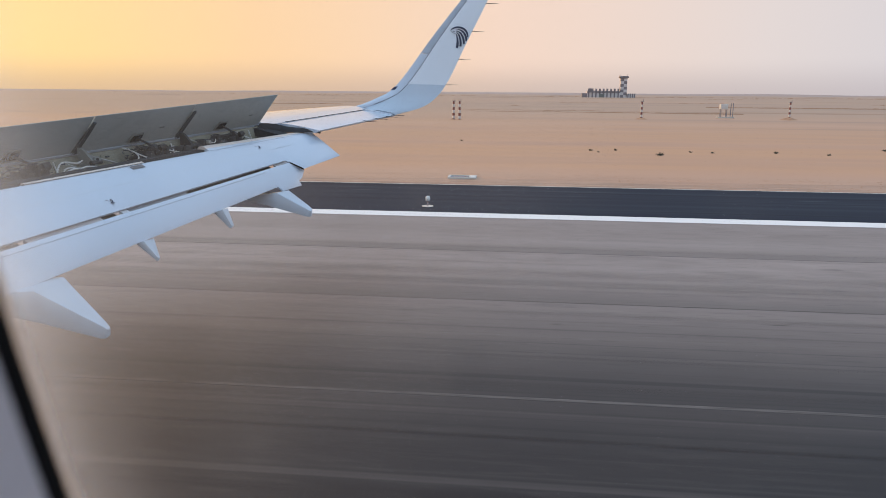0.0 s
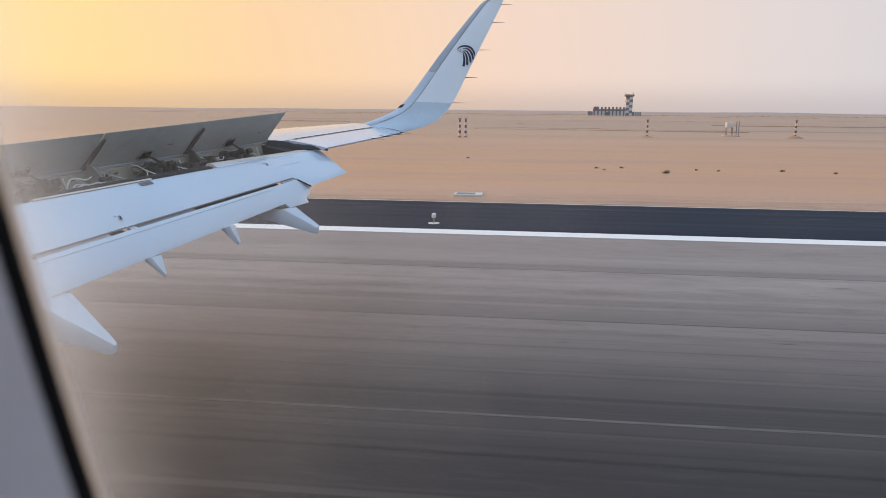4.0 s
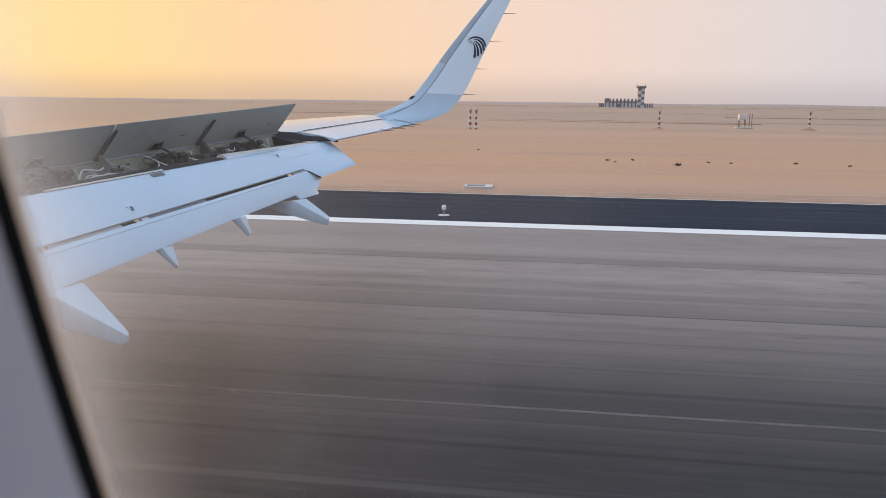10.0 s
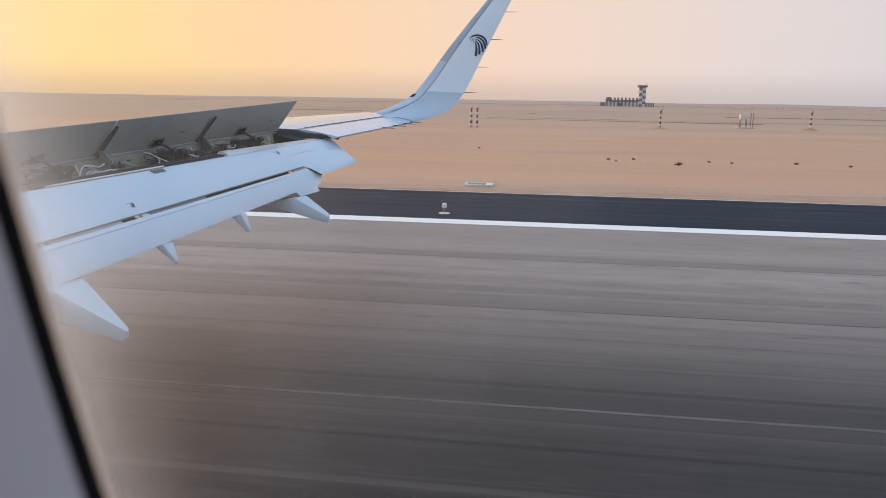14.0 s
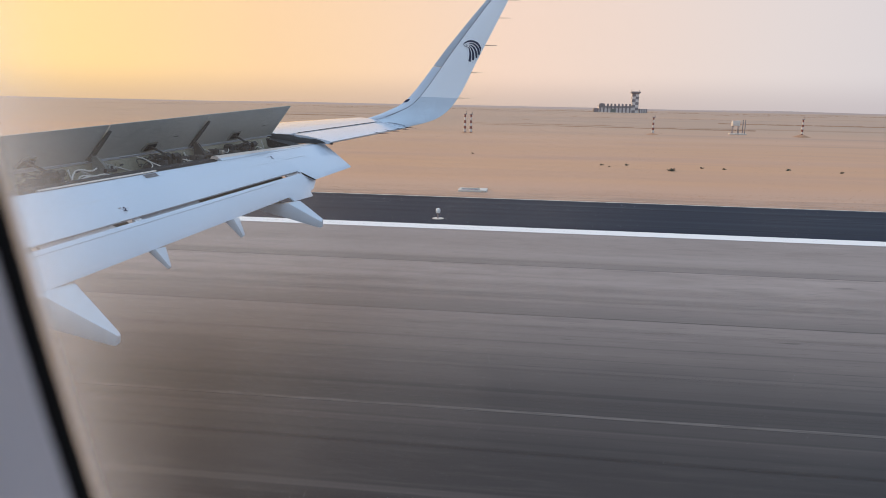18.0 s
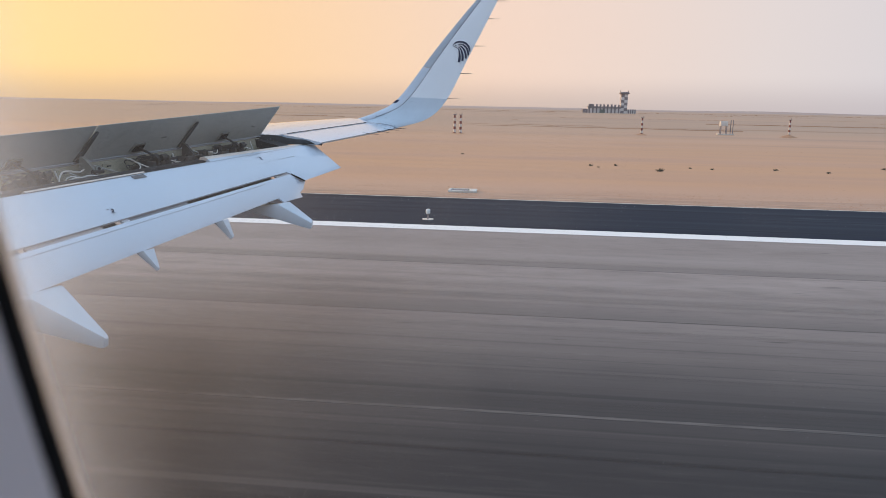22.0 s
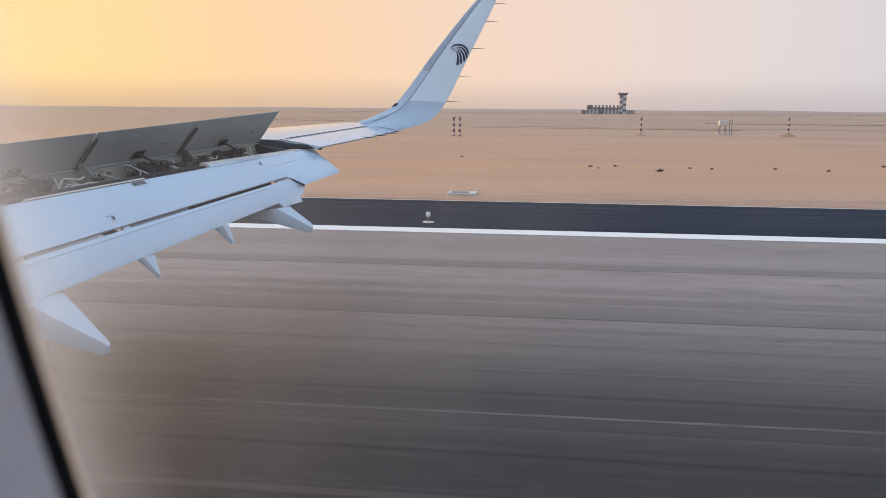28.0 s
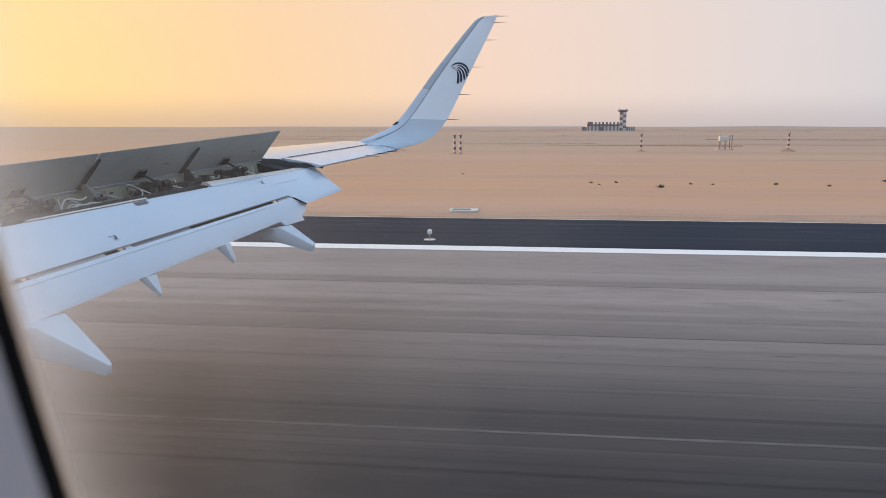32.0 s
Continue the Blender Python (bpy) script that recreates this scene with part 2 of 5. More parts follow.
runway_mat = layered("runway_asphalt", (0.282, 0.238, 0.216), [
    ((0.206, 0.175, 0.159), (0.45, 1.1, 1), 0.42, 0.74, (8, 3, 0), None),
    ((0.340, 0.290, 0.263), (0.28, 0.9, 1), 0.52, 0.80, (1, 6, 0), None),
    ((0.229, 0.193, 0.175), (0.003, 0.30, 1), 0.36, 0.70, (3, 1, 0), None),
    ((0.309, 0.263, 0.236), (0.004, 0.55, 1), 0.48, 0.80, (9, 4, 0), None),
    ((0.328, 0.279, 0.252), (0.005, 0.5, 1), 0.25, 0.65, (4, 6, 0), (10.2, 11.6, 12.24, 12.30, 0.75)),
    ((0.239, 0.203, 0.184), (0.010, 1.7, 1), 0.50, 0.95, (0, 7, 0), None),
    ((0.309, 0.263, 0.237), (0.10, 0.8, 1), 0.50, 0.86, (7, 7, 0), None),
    ((0.211, 0.179, 0.163), (0.55, 3.2, 1), 0.48, 0.86, (4, 4, 0), None),
    ((0.154, 0.131, 0.120), (1.5, 17.0, 1), 0.52, 0.86, (2, 5, 0), None),
    ((0.340, 0.291, 0.264), (1.1, 14.0, 1), 0.56, 0.90, (6, 1, 0), None),
    ((0.108, 0.094, 0.087), (0.8, 5.0, 1), 0.66, 0.80, (3, 8, 0), None),
    ((0.345, 0.296, 0.270), (0.006, 0.35, 1), 0.20, 0.60, (3, 3, 0), (13.0, 15.5, 21.6, 22.0, 0.30)),
    # grime that gathers beyond the paving joints
    ((0.108, 0.094, 0.087), (0.006, 0.40, 1), 0.05, 0.58, (6, 2, 0), (8.11, 8.14, 8.70, 10.2, 0.88)),
    ((0.154, 0.133, 0.122), (0.006, 0.50, 1), 0.20, 0.66, (2, 9, 0), (12.29, 12.32, 12.5, 14.2, 0.55)),
    ((0.154, 0.133, 0.122), (0.006, 0.50, 1), 0.20, 0.66, (7, 3, 0), (16.34, 16.37, 16.5, 17.6, 0.50)),
    # rubber laid down along the wheel tracks
    ((0.066, 0.060, 0.058), (0.006, 0.7, 1), 0.02, 0.52, (5, 2, 0), (-13.0, -6.5, 6.4, 15.0, 0.94)),
    ((0.031, 0.029, 0.030), (0.005, 0.6, 1), 0.05, 0.56, (8, 6, 0), (-10.0, -5.5, 5.8, 11.2, 0.90)),
    ((0.027, 0.026, 0.027), (0.012, 4.6, 1), 0.53, 0.66, (4, 1, 0), (-10.0, -6.0, 8.2, 12.5, 0.55)),
    ((0.205, 0.178, 0.164), (0.012, 3.8, 1), 0.55, 0.70, (9, 3, 0), (-10.0, -6.0, 7.0, 13.0, 0.28)),
    ((0.047, 0.043, 0.041), (0.010, 2.2, 1), 0.50, 0.78, (1, 3, 0), (-10.0, -6.0, 6.5, 11.0, 0.55)),
    ((0.088, 0.078, 0.073), (0.9, 7.0, 1), 0.46, 0.80, (2, 8, 0), (-10.0, -6.0, 6.0, 11.0, 0.45)),
], rough=0.70, tone=0.07, spec=0.20)
asphalt_dark = layered("shoulder_asphalt", (0.019, 0.027, 0.042), [
    ((0.030, 0.040, 0.056), (0.02, 0.6, 1), 0.42, 0.70, (3, 2, 0), None),
    ((0.013, 0.019, 0.031), (0.04, 1.4, 1), 0.50, 0.75, (6, 1, 0), None),
    ((0.075, 0.086, 0.100), (0.22, 1.3, 1), 0.60, 0.90, (2, 9, 0), None),
], rough=0.9)
sand_mat = layered("desert_sand", (0.520, 0.282, 0.145), [
    ((0.530, 0.300, 0.180), (0.004, 0.05, 1), 0.40, 0.65, (2, 0, 0), None),
    ((0.44, 0.245, 0.150), (0.05, 0.12, 1), 0.46, 0.85, (7, 3, 0), None),
    ((0.40, 0.235, 0.150), (0.02, 0.30, 1), 0.36, 0.60, (5, 2, 0), (33.0, 40.0, 60.0, 90.0, 0.30)),
    # crumbled verge: a greyer strip with dark patches, fading out into the clean sand
    ((0.40, 0.262, 0.178), (0.05, 0.35, 1), 0.15, 0.60, (5, 5, 0), (28.0, 28.5, 30.2, 35.5, 0.80)),
    ((0.55, 0.350, 0.225), (0.10, 1.2, 1), 0.45, 0.75, (1, 4, 0), (28.0, 28.6, 30.0, 37.0, 0.65)),
    ((0.25, 0.155, 0.108), (0.14, 0.9, 1), 0.42, 0.70, (0, 5, 0), (28.0, 28.5, 29.4, 34.0, 0.62)),
    ((0.18, 0.115, 0.085), (0.30, 2.4, 1), 0.46, 0.72, (3, 5, 0), (28.0, 28.5, 29.4, 32.4, 0.80)),
    ((0.66, 0.46, 0.32), (1.1, 4.0, 1), 0.58, 0.74, (8, 2, 0), (28.0, 28.5, 29.4, 32.0, 0.55)),
    # far sand: distance haze put into its colour as a greyer tone
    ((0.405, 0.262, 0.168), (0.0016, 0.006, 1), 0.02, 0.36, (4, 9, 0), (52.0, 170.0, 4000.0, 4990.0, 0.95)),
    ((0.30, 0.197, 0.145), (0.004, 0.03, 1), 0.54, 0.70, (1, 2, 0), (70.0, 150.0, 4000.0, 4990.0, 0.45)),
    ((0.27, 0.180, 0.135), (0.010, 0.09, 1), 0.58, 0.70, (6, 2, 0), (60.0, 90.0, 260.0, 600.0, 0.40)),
], rough=0.6, spec=0.30)
# ridge colours have the distance haze mixed in
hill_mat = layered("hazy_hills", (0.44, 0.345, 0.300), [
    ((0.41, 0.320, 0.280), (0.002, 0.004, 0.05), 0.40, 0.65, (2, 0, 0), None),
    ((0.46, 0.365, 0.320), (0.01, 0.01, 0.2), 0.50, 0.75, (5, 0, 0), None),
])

# ---- building helpers ----


def part(name, bm, mat, parent=None, label="", smooth=True):
    """Links a bmesh as one mesh object under a thing or a part."""
    me = bpy.data.meshes.new(name)
    bmesh.ops.recalc_face_normals(bm, faces=bm.faces)
    bm.to_mesh(me)
    bm.free()
    me.materials.append(mat)
    if smooth:
        for p in me.polygons:
            p.use_smooth = True
        me.set_sharp_from_angle(angle=radians(32))
    ob = new(name, me)
    ob.parent = parent
    if label:
        ob["label"] = label
    return ob


def thing(name, label, category, group="", kind="", at=(0, 0, 0)):
    ob = new(name)
    ob.location = at
    ob.empty_display_size = 0.2
    return tagged(ob, label, category, group, kind)


def loft(sections, closed=True, caps=True):
    """Skins rings of points, one after another."""
    bm = bmesh.new()
    rings = [[bm.verts.new(p) for p in s] for s in sections]
    k = len(rings[0])
    for a, b in zip(rings, rings[1:]):
        for i in range(k if closed else k - 1):
            bm.faces.new((a[i], a[(i + 1) % k], b[(i + 1) % k], b[i]))
    if closed and caps:
        bm.faces.new(rings[0])
        bm.faces.new(rings[-1])
    return bm


def block(size, centre=(0, 0, 0), bevel=0.0, turn=None):
    bm = bmesh.new()
    bmesh.ops.create_cube(bm, size=1.0)
    bmesh.ops.scale(bm, vec=size, verts=bm.verts)
    if bevel:
        bmesh.ops.bevel(bm, geom=bm.edges[:], offset=bevel, segments=2, affect="EDGES", profile=0.6)
    if turn is not None:
        bmesh.ops.transform(bm, matrix=turn, verts=bm.verts)
    bmesh.ops.translate(bm, vec=centre, verts=bm.verts)
    return bm


def rod(points, radius, sides=8):
    """A round bar along points; radius: one number, or one a point."""
    pts = [Vector(p) for p in points]
    radii = radius if isinstance(radius, (list, tuple)) else [radius] * len(pts)
    rings = []
    for i, p in enumerate(pts):
        d = (pts[min(i + 1, len(pts) - 1)] - pts[max(i - 1, 0)]).normalized()
        side = d.orthogonal().normalized() if abs(d.z) > 0.95 else d.cross(Vector((0, 0, 1))).normalized()
        up = side.cross(d)
        rings.append([p + radii[i] * (math.cos(a) * side + math.sin(a) * up) for a in [2 * math.pi * k / sides for k in range(sides)]])
    return loft(rings)


def line(a, b):
    """A straight spanwise line through a and b, asked by its y."""
    a, b = Vector(a), Vector(b)
    return lambda y: a + (b - a) * ((y - a.y) / (b.y - a.y))


# ---- the setting: desert, runway, cabin ----

def make_ground():
    bm = bmesh.new()
    xs = [-5000, -2500, -1200, -600, -300, -150] + [-100 + 5 * i for i in range(41)] + [150, 300, 600, 1200, 2500, 5000]
    ys = [-5000, -1000, -200, -60, -31.5, -31.0] + [28.2, 28.6, 29.2, 30, 31, 32.5, 34, 36, 39, 42, 46, 50, 56, 63, 72, 85, 100, 125, 160, 210, 280, 380, 520, 700, 950, 1300, 1800, 2500, 3400, 5000]
    rows = []
    for y in ys:
        row = []
        for x in xs:
            z = -0.06
            if y > 29:
                z += 0.07 * noise.noise((x * 0.06, y * 0.11, 3.0)) - 0.02
            if y > 120:
                z += 0.5 * noise.noise((x * 0.004, y * 0.012, 8.0)) - 0.3
            row.append(bm.verts.new((x, y, z)))
        rows.append(row)
    for a, b in zip(rows, rows[1:]):
        for i in range(len(xs) - 1):
            bm.faces.new((a[i], a[i + 1], b[i + 1], b[i]))
    return bm


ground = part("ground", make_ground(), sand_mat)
tagged(ground, "flat orange desert sand reaching to the hazy horizon", "ground", kind="structure")
RUNWAY_L, SHOULDER_Y, LINE_Y = 3000.0, 28.55, 20.9
runway = part("runway", block((2 * RUNWAY_L, 46.5, 0.10), (0, -1.5, -0.066)), runway_mat, smooth=False)
tagged(runway, "grey brown asphalt runway streaked with black tyre rubber", "runway", kind="structure")
lane_edges = [21.75, 16.35, 12.30, 8.12, 4.20, 0.10, -4.0, -8.1, -12.2, -16.3, -20.5, -24.75]
for outer, inner in zip(lane_edges, lane_edges[1:]):
    part("paving_lane", block((2 * RUNWAY_L, outer - inner - 0.008, 0.016), (0, (outer + inner) / 2, -0.008)), runway_mat, runway, smooth=False)
joint_dark = material("joint_tar", (0.130, 0.113, 0.103), 0.9, grain=0.5, scale=(0.1, 3, 1), fine=(2, 30, 1))
joint_pale = material("joint_filler", (0.086, 0.078, 0.073), 0.9, grain=0.7, scale=(0.15, 3, 1), fine=(2, 30, 1))
for y, w, filler, words in ((8.12, 0.075, joint_pale, "pale filler along a paving joint"), (4.20, 0.03, joint_pale, "pale filler along a paving joint"), (12.30, 0.04, joint_dark, "dark tar along a paving joint"), (16.35, 0.03, joint_dark, "dark tar along a paving joint")):
    part("joint_seal", block((2 * RUNWAY_L, w, 0.004), (0, y, 0.0005)), filler, runway, words, smooth=False)
for y in (SHOULDER_Y - 3.4, -3.0 - SHOULDER_Y + 3.4):
    side = part("road_shoulder", block((2 * RUNWAY_L, 6.8, 0.10), (0, y, -0.054)), asphalt_dark, smooth=False)
    tagged(side, "dark blue grey asphalt shoulder beside the runway", "road shoulder", kind="structure")
for y in (SHOULDER_Y + 0.05, -3.0 - SHOULDER_Y - 0.05):
    rim = part("trim", block((2 * RUNWAY_L, 0.11, 0.10), (0, y, -0.050), 0.01), concrete, smooth=False)
    tagged(rim, "thin pale concrete edge between asphalt and sand", "edging", kind="structure")
for y in (LINE_Y + 0.42, -3.0 - LINE_Y - 0.42):
    mark = part("road_marking", block((2 * RUNWAY_L, 0.78, 0.008), (0, y, 0.002)), white_paint, smooth=False)
    tagged(mark, "solid white painted line along the runway edge", "runway line", kind="structure")

# ---- the wing ----
hinge = line((-5.48, 7.03, 2.96), (-4.32, 11.53, 3.20))        # front edge of the spoilers
outer_te = line((-3.37, 11.90, 3.05), (-2.53, 15.40, 3.245))
aileron_gap = line((-4.01, 12.10, 3.19), (-3.11, 15.40, 3.36))
flap_le = line((-4.89, 6.44, 2.768), (-3.57, 12.07, 3.015))
flap_te = line((-4.48, 6.08, 2.360), (-3.48, 10.85, 2.675))
flap_te_out = line((-3.295, 10.783, 2.515), (-3.039, 12.097, 2.614))
aft_te = line((-4.29, 5.71, 1.98), (-3.46, 10.00, 2.325))
SPAN_IN, SPAN_KINK, SPAN_OUT = 0.10, 11.62, 15.25


def crown(y, s):
    """Height of the upper skin s metres ahead of the spoiler hinge line, over that line."""
    k = 1.0 - 0.40 * min(max((y - 10.5) / 4.5, 0.0), 1.0)
    return k * (0.2 * s - 0.2 * s * s / 1.5 if s < 0.75 else 0.075 - 0.035 * (s - 0.75) ** 1.5)


def front(y):
    """Length of the skin from the hinge line to the nose."""
    return 0.42 + (15.25 - y) * 0.30


def box_section(y, n=16):
    h, length = hinge(y), front(y)
    up = []
    for i in range(n + 1):
        s = length * (i / n)
        nose = 0.22 * max(0.0, (s / length - 0.72) / 0.28) ** 2.2
        up.append(Vector((h.x - s, y, h.z + crown(y, s) - nose)))
    depth = 0.30 + (15.4 - y) * 0.03
    low = [Vector((h.x - length * (0.97 - i / 6 * 0.97), y, h.z - 0.22 - depth * math.sin(math.pi * (0.2 + 0.55 * i / 6)))) for i in range(7)]
    return up + low


wing = thing("aircraft_wing", "pale grey airliner wing with raised spoilers and lowered flaps", "wing", at=(-4.5, 8.0, 0.0))
wing_inv = Matrix.Translation((4.5, -8.0, 0.0))


def wpart(name, bm, mat, parent=None, label="", smooth=True):
    """A part of the wing, given in the place's own axes."""
    bmesh.ops.transform(bm, matrix=wing_inv, verts=bm.verts)
    return part(name, bm, mat, parent or wing, label, smooth)


stations = [SPAN_IN + (SPAN_KINK - SPAN_IN) * i / 14 for i in range(15)]
wpart("wing_box", loft([box_section(y) for y in stations]), wing_skin, label="smooth pale grey painted wing skin")


def outer_section(y, n=12):
    """Closed section of the outer wing, from the aileron gap forward."""
    g, t, length = aileron_gap(y), hinge(y), front(y)
    h = hinge(y)
    up = [g.copy()]
    for i in range(n + 1):
        s = 0.04 + (length - 0.04) * (i / n)
        nose = 0.16 * max(0.0, (s / length - 0.62) / 0.38) ** 2.2
        up.append(Vector((h.x - s, y, h.z + crown(y, s) - nose)))
    depth = 0.22 + (15.4 - y) * 0.02
    low = [Vector((h.x - length * 0.97 + (g.x - h.x + length * 0.97) * i / 5, y, h.z - 0.2 - depth * (0.5 - 0.4 * (i / 5)) + 0.1 * i / 5)) for i in range(6)]
    return up + low


wpart("outer_wing", loft([outer_section(SPAN_KINK + 0.006 + (SPAN_OUT - SPAN_KINK - 0.006) * i / 8) for i in range(9)]), wing_skin)


def airfoil(le, te, up, thick_up, thick_low, n=9):
    """A closed section between two points, bulging towards up."""
    pts = []
    for i in range(n + 1):
        u = (1 - math.cos(math.pi * i / n)) / 2
        pts.append(te + (le - te) * u + up * (thick_up * 3.2 * math.sqrt(max(u, 0)) * 0.0 + thick_up * (4 * u * (1 - u)) ** 0.75 + 0.004))
    for i in range(1, n):
        u = (1 - math.cos(math.pi * i / n)) / 2
        pts.append(le + (te - le) * u - up * (thick_low * (4 * u * (1 - u)) ** 0.6 + 0.004))
    return pts


def foil(le, te, y0, y1, up, tu, tl, steps=6, end=None):
    secs = []
    for i in range(steps + 1):
        y = y0 + (y1 - y0) * i / steps
        a, b = le(y), te(y)
        if end and i == steps:
            a, b = end
            secs.append(airfoil(a, b, up, 0.3 * tu, 0.5 * tl))
            continue
        secs.append(airfoil(a, b, up, tu, tl))
    return loft(secs)


UP_FLAP = Vector((0.45, -0.05, 0.89)).normalized()
UP_AFT = Vector((0.75, -0.05, 0.66)).normalized()
# aileron with its own gap, then the flap panels
wpart("aileron", foil(lambda y: aileron_gap(y) + Vector((0.012, 0, -0.012)), outer_te, 11.95, 15.02, Vector((0.2, 0, 0.98)), 0.012, 0.09, 6), wing_paint)
wpart("wing_tip_edge", foil(lambda y: aileron_gap(y) + Vector((0.004, 0, -0.004)), outer_te, 15.04, SPAN_OUT + 0.02, Vector((0.2, 0, 0.98)), 0.012, 0.09, 2), wing_paint)


def main_rings():
    secs = []
    for i in range(13):
        y = 1.2 + (10.60 - 1.2) * i / 12
        secs.append(airfoil(flap_le(y), flap_te(y), UP_FLAP, 0.022, 0.07))
    # the outer end carries its rear edge further back, past the end of the aft panel
    for i in range(5):
        k = 1.0 if i < 4 else 0.3
        secs.append(airfoil(flap_le(10.63 + 1.49 * i / 4), flap_te_out(10.783 + 1.314 * i / 4), UP_FLAP, 0.022 * k, 0.07 * k))
    return secs


main_flap = wpart("main_flap", loft(main_rings()), wing_paint, label="lowered pale blue grey main flap panel")


def aft_rings():
    secs = []
    for i in range(10):
        y = 1.2 + 8.8 * i / 9
        secs.append(airfoil(flap_te(y) + Vector((0.030, 0, -0.038)), aft_te(y), UP_AFT, 0.020, 0.05))
    # the stepped outer end
    for y, te, k in ((10.03, (-3.397, 10.059, 2.260), 1.0), (10.45, (-3.277, 10.583, 2.277), 1.0), (10.50, (-3.323, 10.590, 2.347), 1.0), (10.62, (-3.312, 10.736, 2.384), 1.0), (10.74, (-3.335, 10.913, 2.482), 0.4)):
        secs.append(airfoil(flap_te(y) + Vector((0.030, 0, -0.038)), Vector(te), UP_AFT, 0.020 * k, 0.05 * k))
    return secs


aft_flap = wpart("aft_flap", loft(aft_rings()), wing_paint, label="lowered rear flap panel behind a narrow slot")

# spoilers, swung up about their front edge
SPOILER_ANGLE = radians(50.0)


def make_spoiler(y0, y1):
    secs_a = []
    span = (hinge(y1) - hinge(y0)).normalized()
    for y in (y0, y0 + 0.25 * (y1 - y0), y0 + 0.5 * (y1 - y0), y0 + 0.75 * (y1 - y0), y1):
        h = hinge(y)
        chord = 0.60 - 0.019 * (12.0 - y)
        aft = Vector((math.cos(SPOILER_ANGLE), 0, math.sin(SPOILER_ANGLE)))
        nrm = Vector((-aft.z, 0, aft.x))
        h = h + Vector((0.02, 0, 0.01))
        ring = [h + nrm * 0.012, h + aft * 0.3 + nrm * 0.016, h + aft * chord + nrm * 0.003,
                h + aft * chord - nrm * 0.003, h + aft * 0.3 - nrm * 0.020, h + aft * 0.06 - nrm * 0.035, h - aft * 0.05 - nrm * 0.03, h - aft * 0.06 - nrm * 0.01]
        secs_a.append(ring)
    return loft(secs_a)


SPOILERS = [(4.5, 6.155), (6.175, 7.870), (7.890, 9.594), (9.606, 11.52)]
spoilers = []
for y0, y1 in SPOILERS:
    spoilers.append(wpart("spoiler", make_spoiler(y0, y1), under_paint, label="raised grey spoiler panel seen from its underside"))

# the bay that the raised spoilers open: spar, floor, lip and machinery
SPANS = (1.0, 3.0, 5.0, 7.0, 9.0, 11.5)
wpart("rear_spar", loft([[hinge(y) + Vector(o) for o in ((0.02, 0, -0.06), (0.05, 0, -0.06), (0.10, 0, -0.33), (0.07, 0, -0.33))] for y in SPANS]), bay_primer, label="primer painted spar inside the open bay")
# black floor stands for the deep shade inside the bay
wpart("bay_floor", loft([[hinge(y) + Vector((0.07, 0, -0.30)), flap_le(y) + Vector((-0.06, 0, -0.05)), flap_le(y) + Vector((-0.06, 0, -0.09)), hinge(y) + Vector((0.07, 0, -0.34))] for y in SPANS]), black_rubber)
wpart("bay_lip", loft([[flap_le(y) + Vector(o) for o in ((-0.23, 0, -0.06), (-0.22, 0, 0.026), (-0.09, 0, 0.022), (-0.07, 0, -0.06))] for y in (1.0, 4.0, 7.0, 9.65)]), shroud_grey, label="dark edge strip along the bay")
for panel, (y0, y1) in zip(spoilers, SPOILERS):
    wpart("hinge_strip", rod([hinge(y) + Vector((0.060, 0, -0.032)) for y in (y0 + 0.02, y1 - 0.02)], 0.0075, 6), nose_grey, panel, "bright edge strip at the foot of the spoiler")
# dark plate added to fill the shaded hollow at the outer end
wpart("bay_end", loft([[hinge(y) + Vector((0.03, 0, -0.07)), flap_le(y) + Vector((-0.03, 0, 0.0)), flap_le(y) + Vector((-0.03, 0, -0.10)), hinge(y) + Vector((0.03, 0, -0.20))] for y in (11.36, 11.48, 11.62)]), shroud_grey, label="dark plate added over the shaded end of the bay")

def bay_point(y, a, h):
    """A place in the bay: a from the spar (0) to the lip (1), h metres over the floor."""
    p, q = hinge(y) + Vector((0.10, 0, -0.29)), flap_le(y) + Vector((-0.14, 0, -0.04))
    return p.lerp(q, a) + Vector((0, 0, h))


def spoiler_point(y, d):
    """A place on the underside of a raised spoiler, d metres up from its hinge."""
    return hinge(y) + Vector((0.03 + d * math.cos(SPOILER_ANGLE), 0, d * math.sin(SPOILER_ANGLE)))


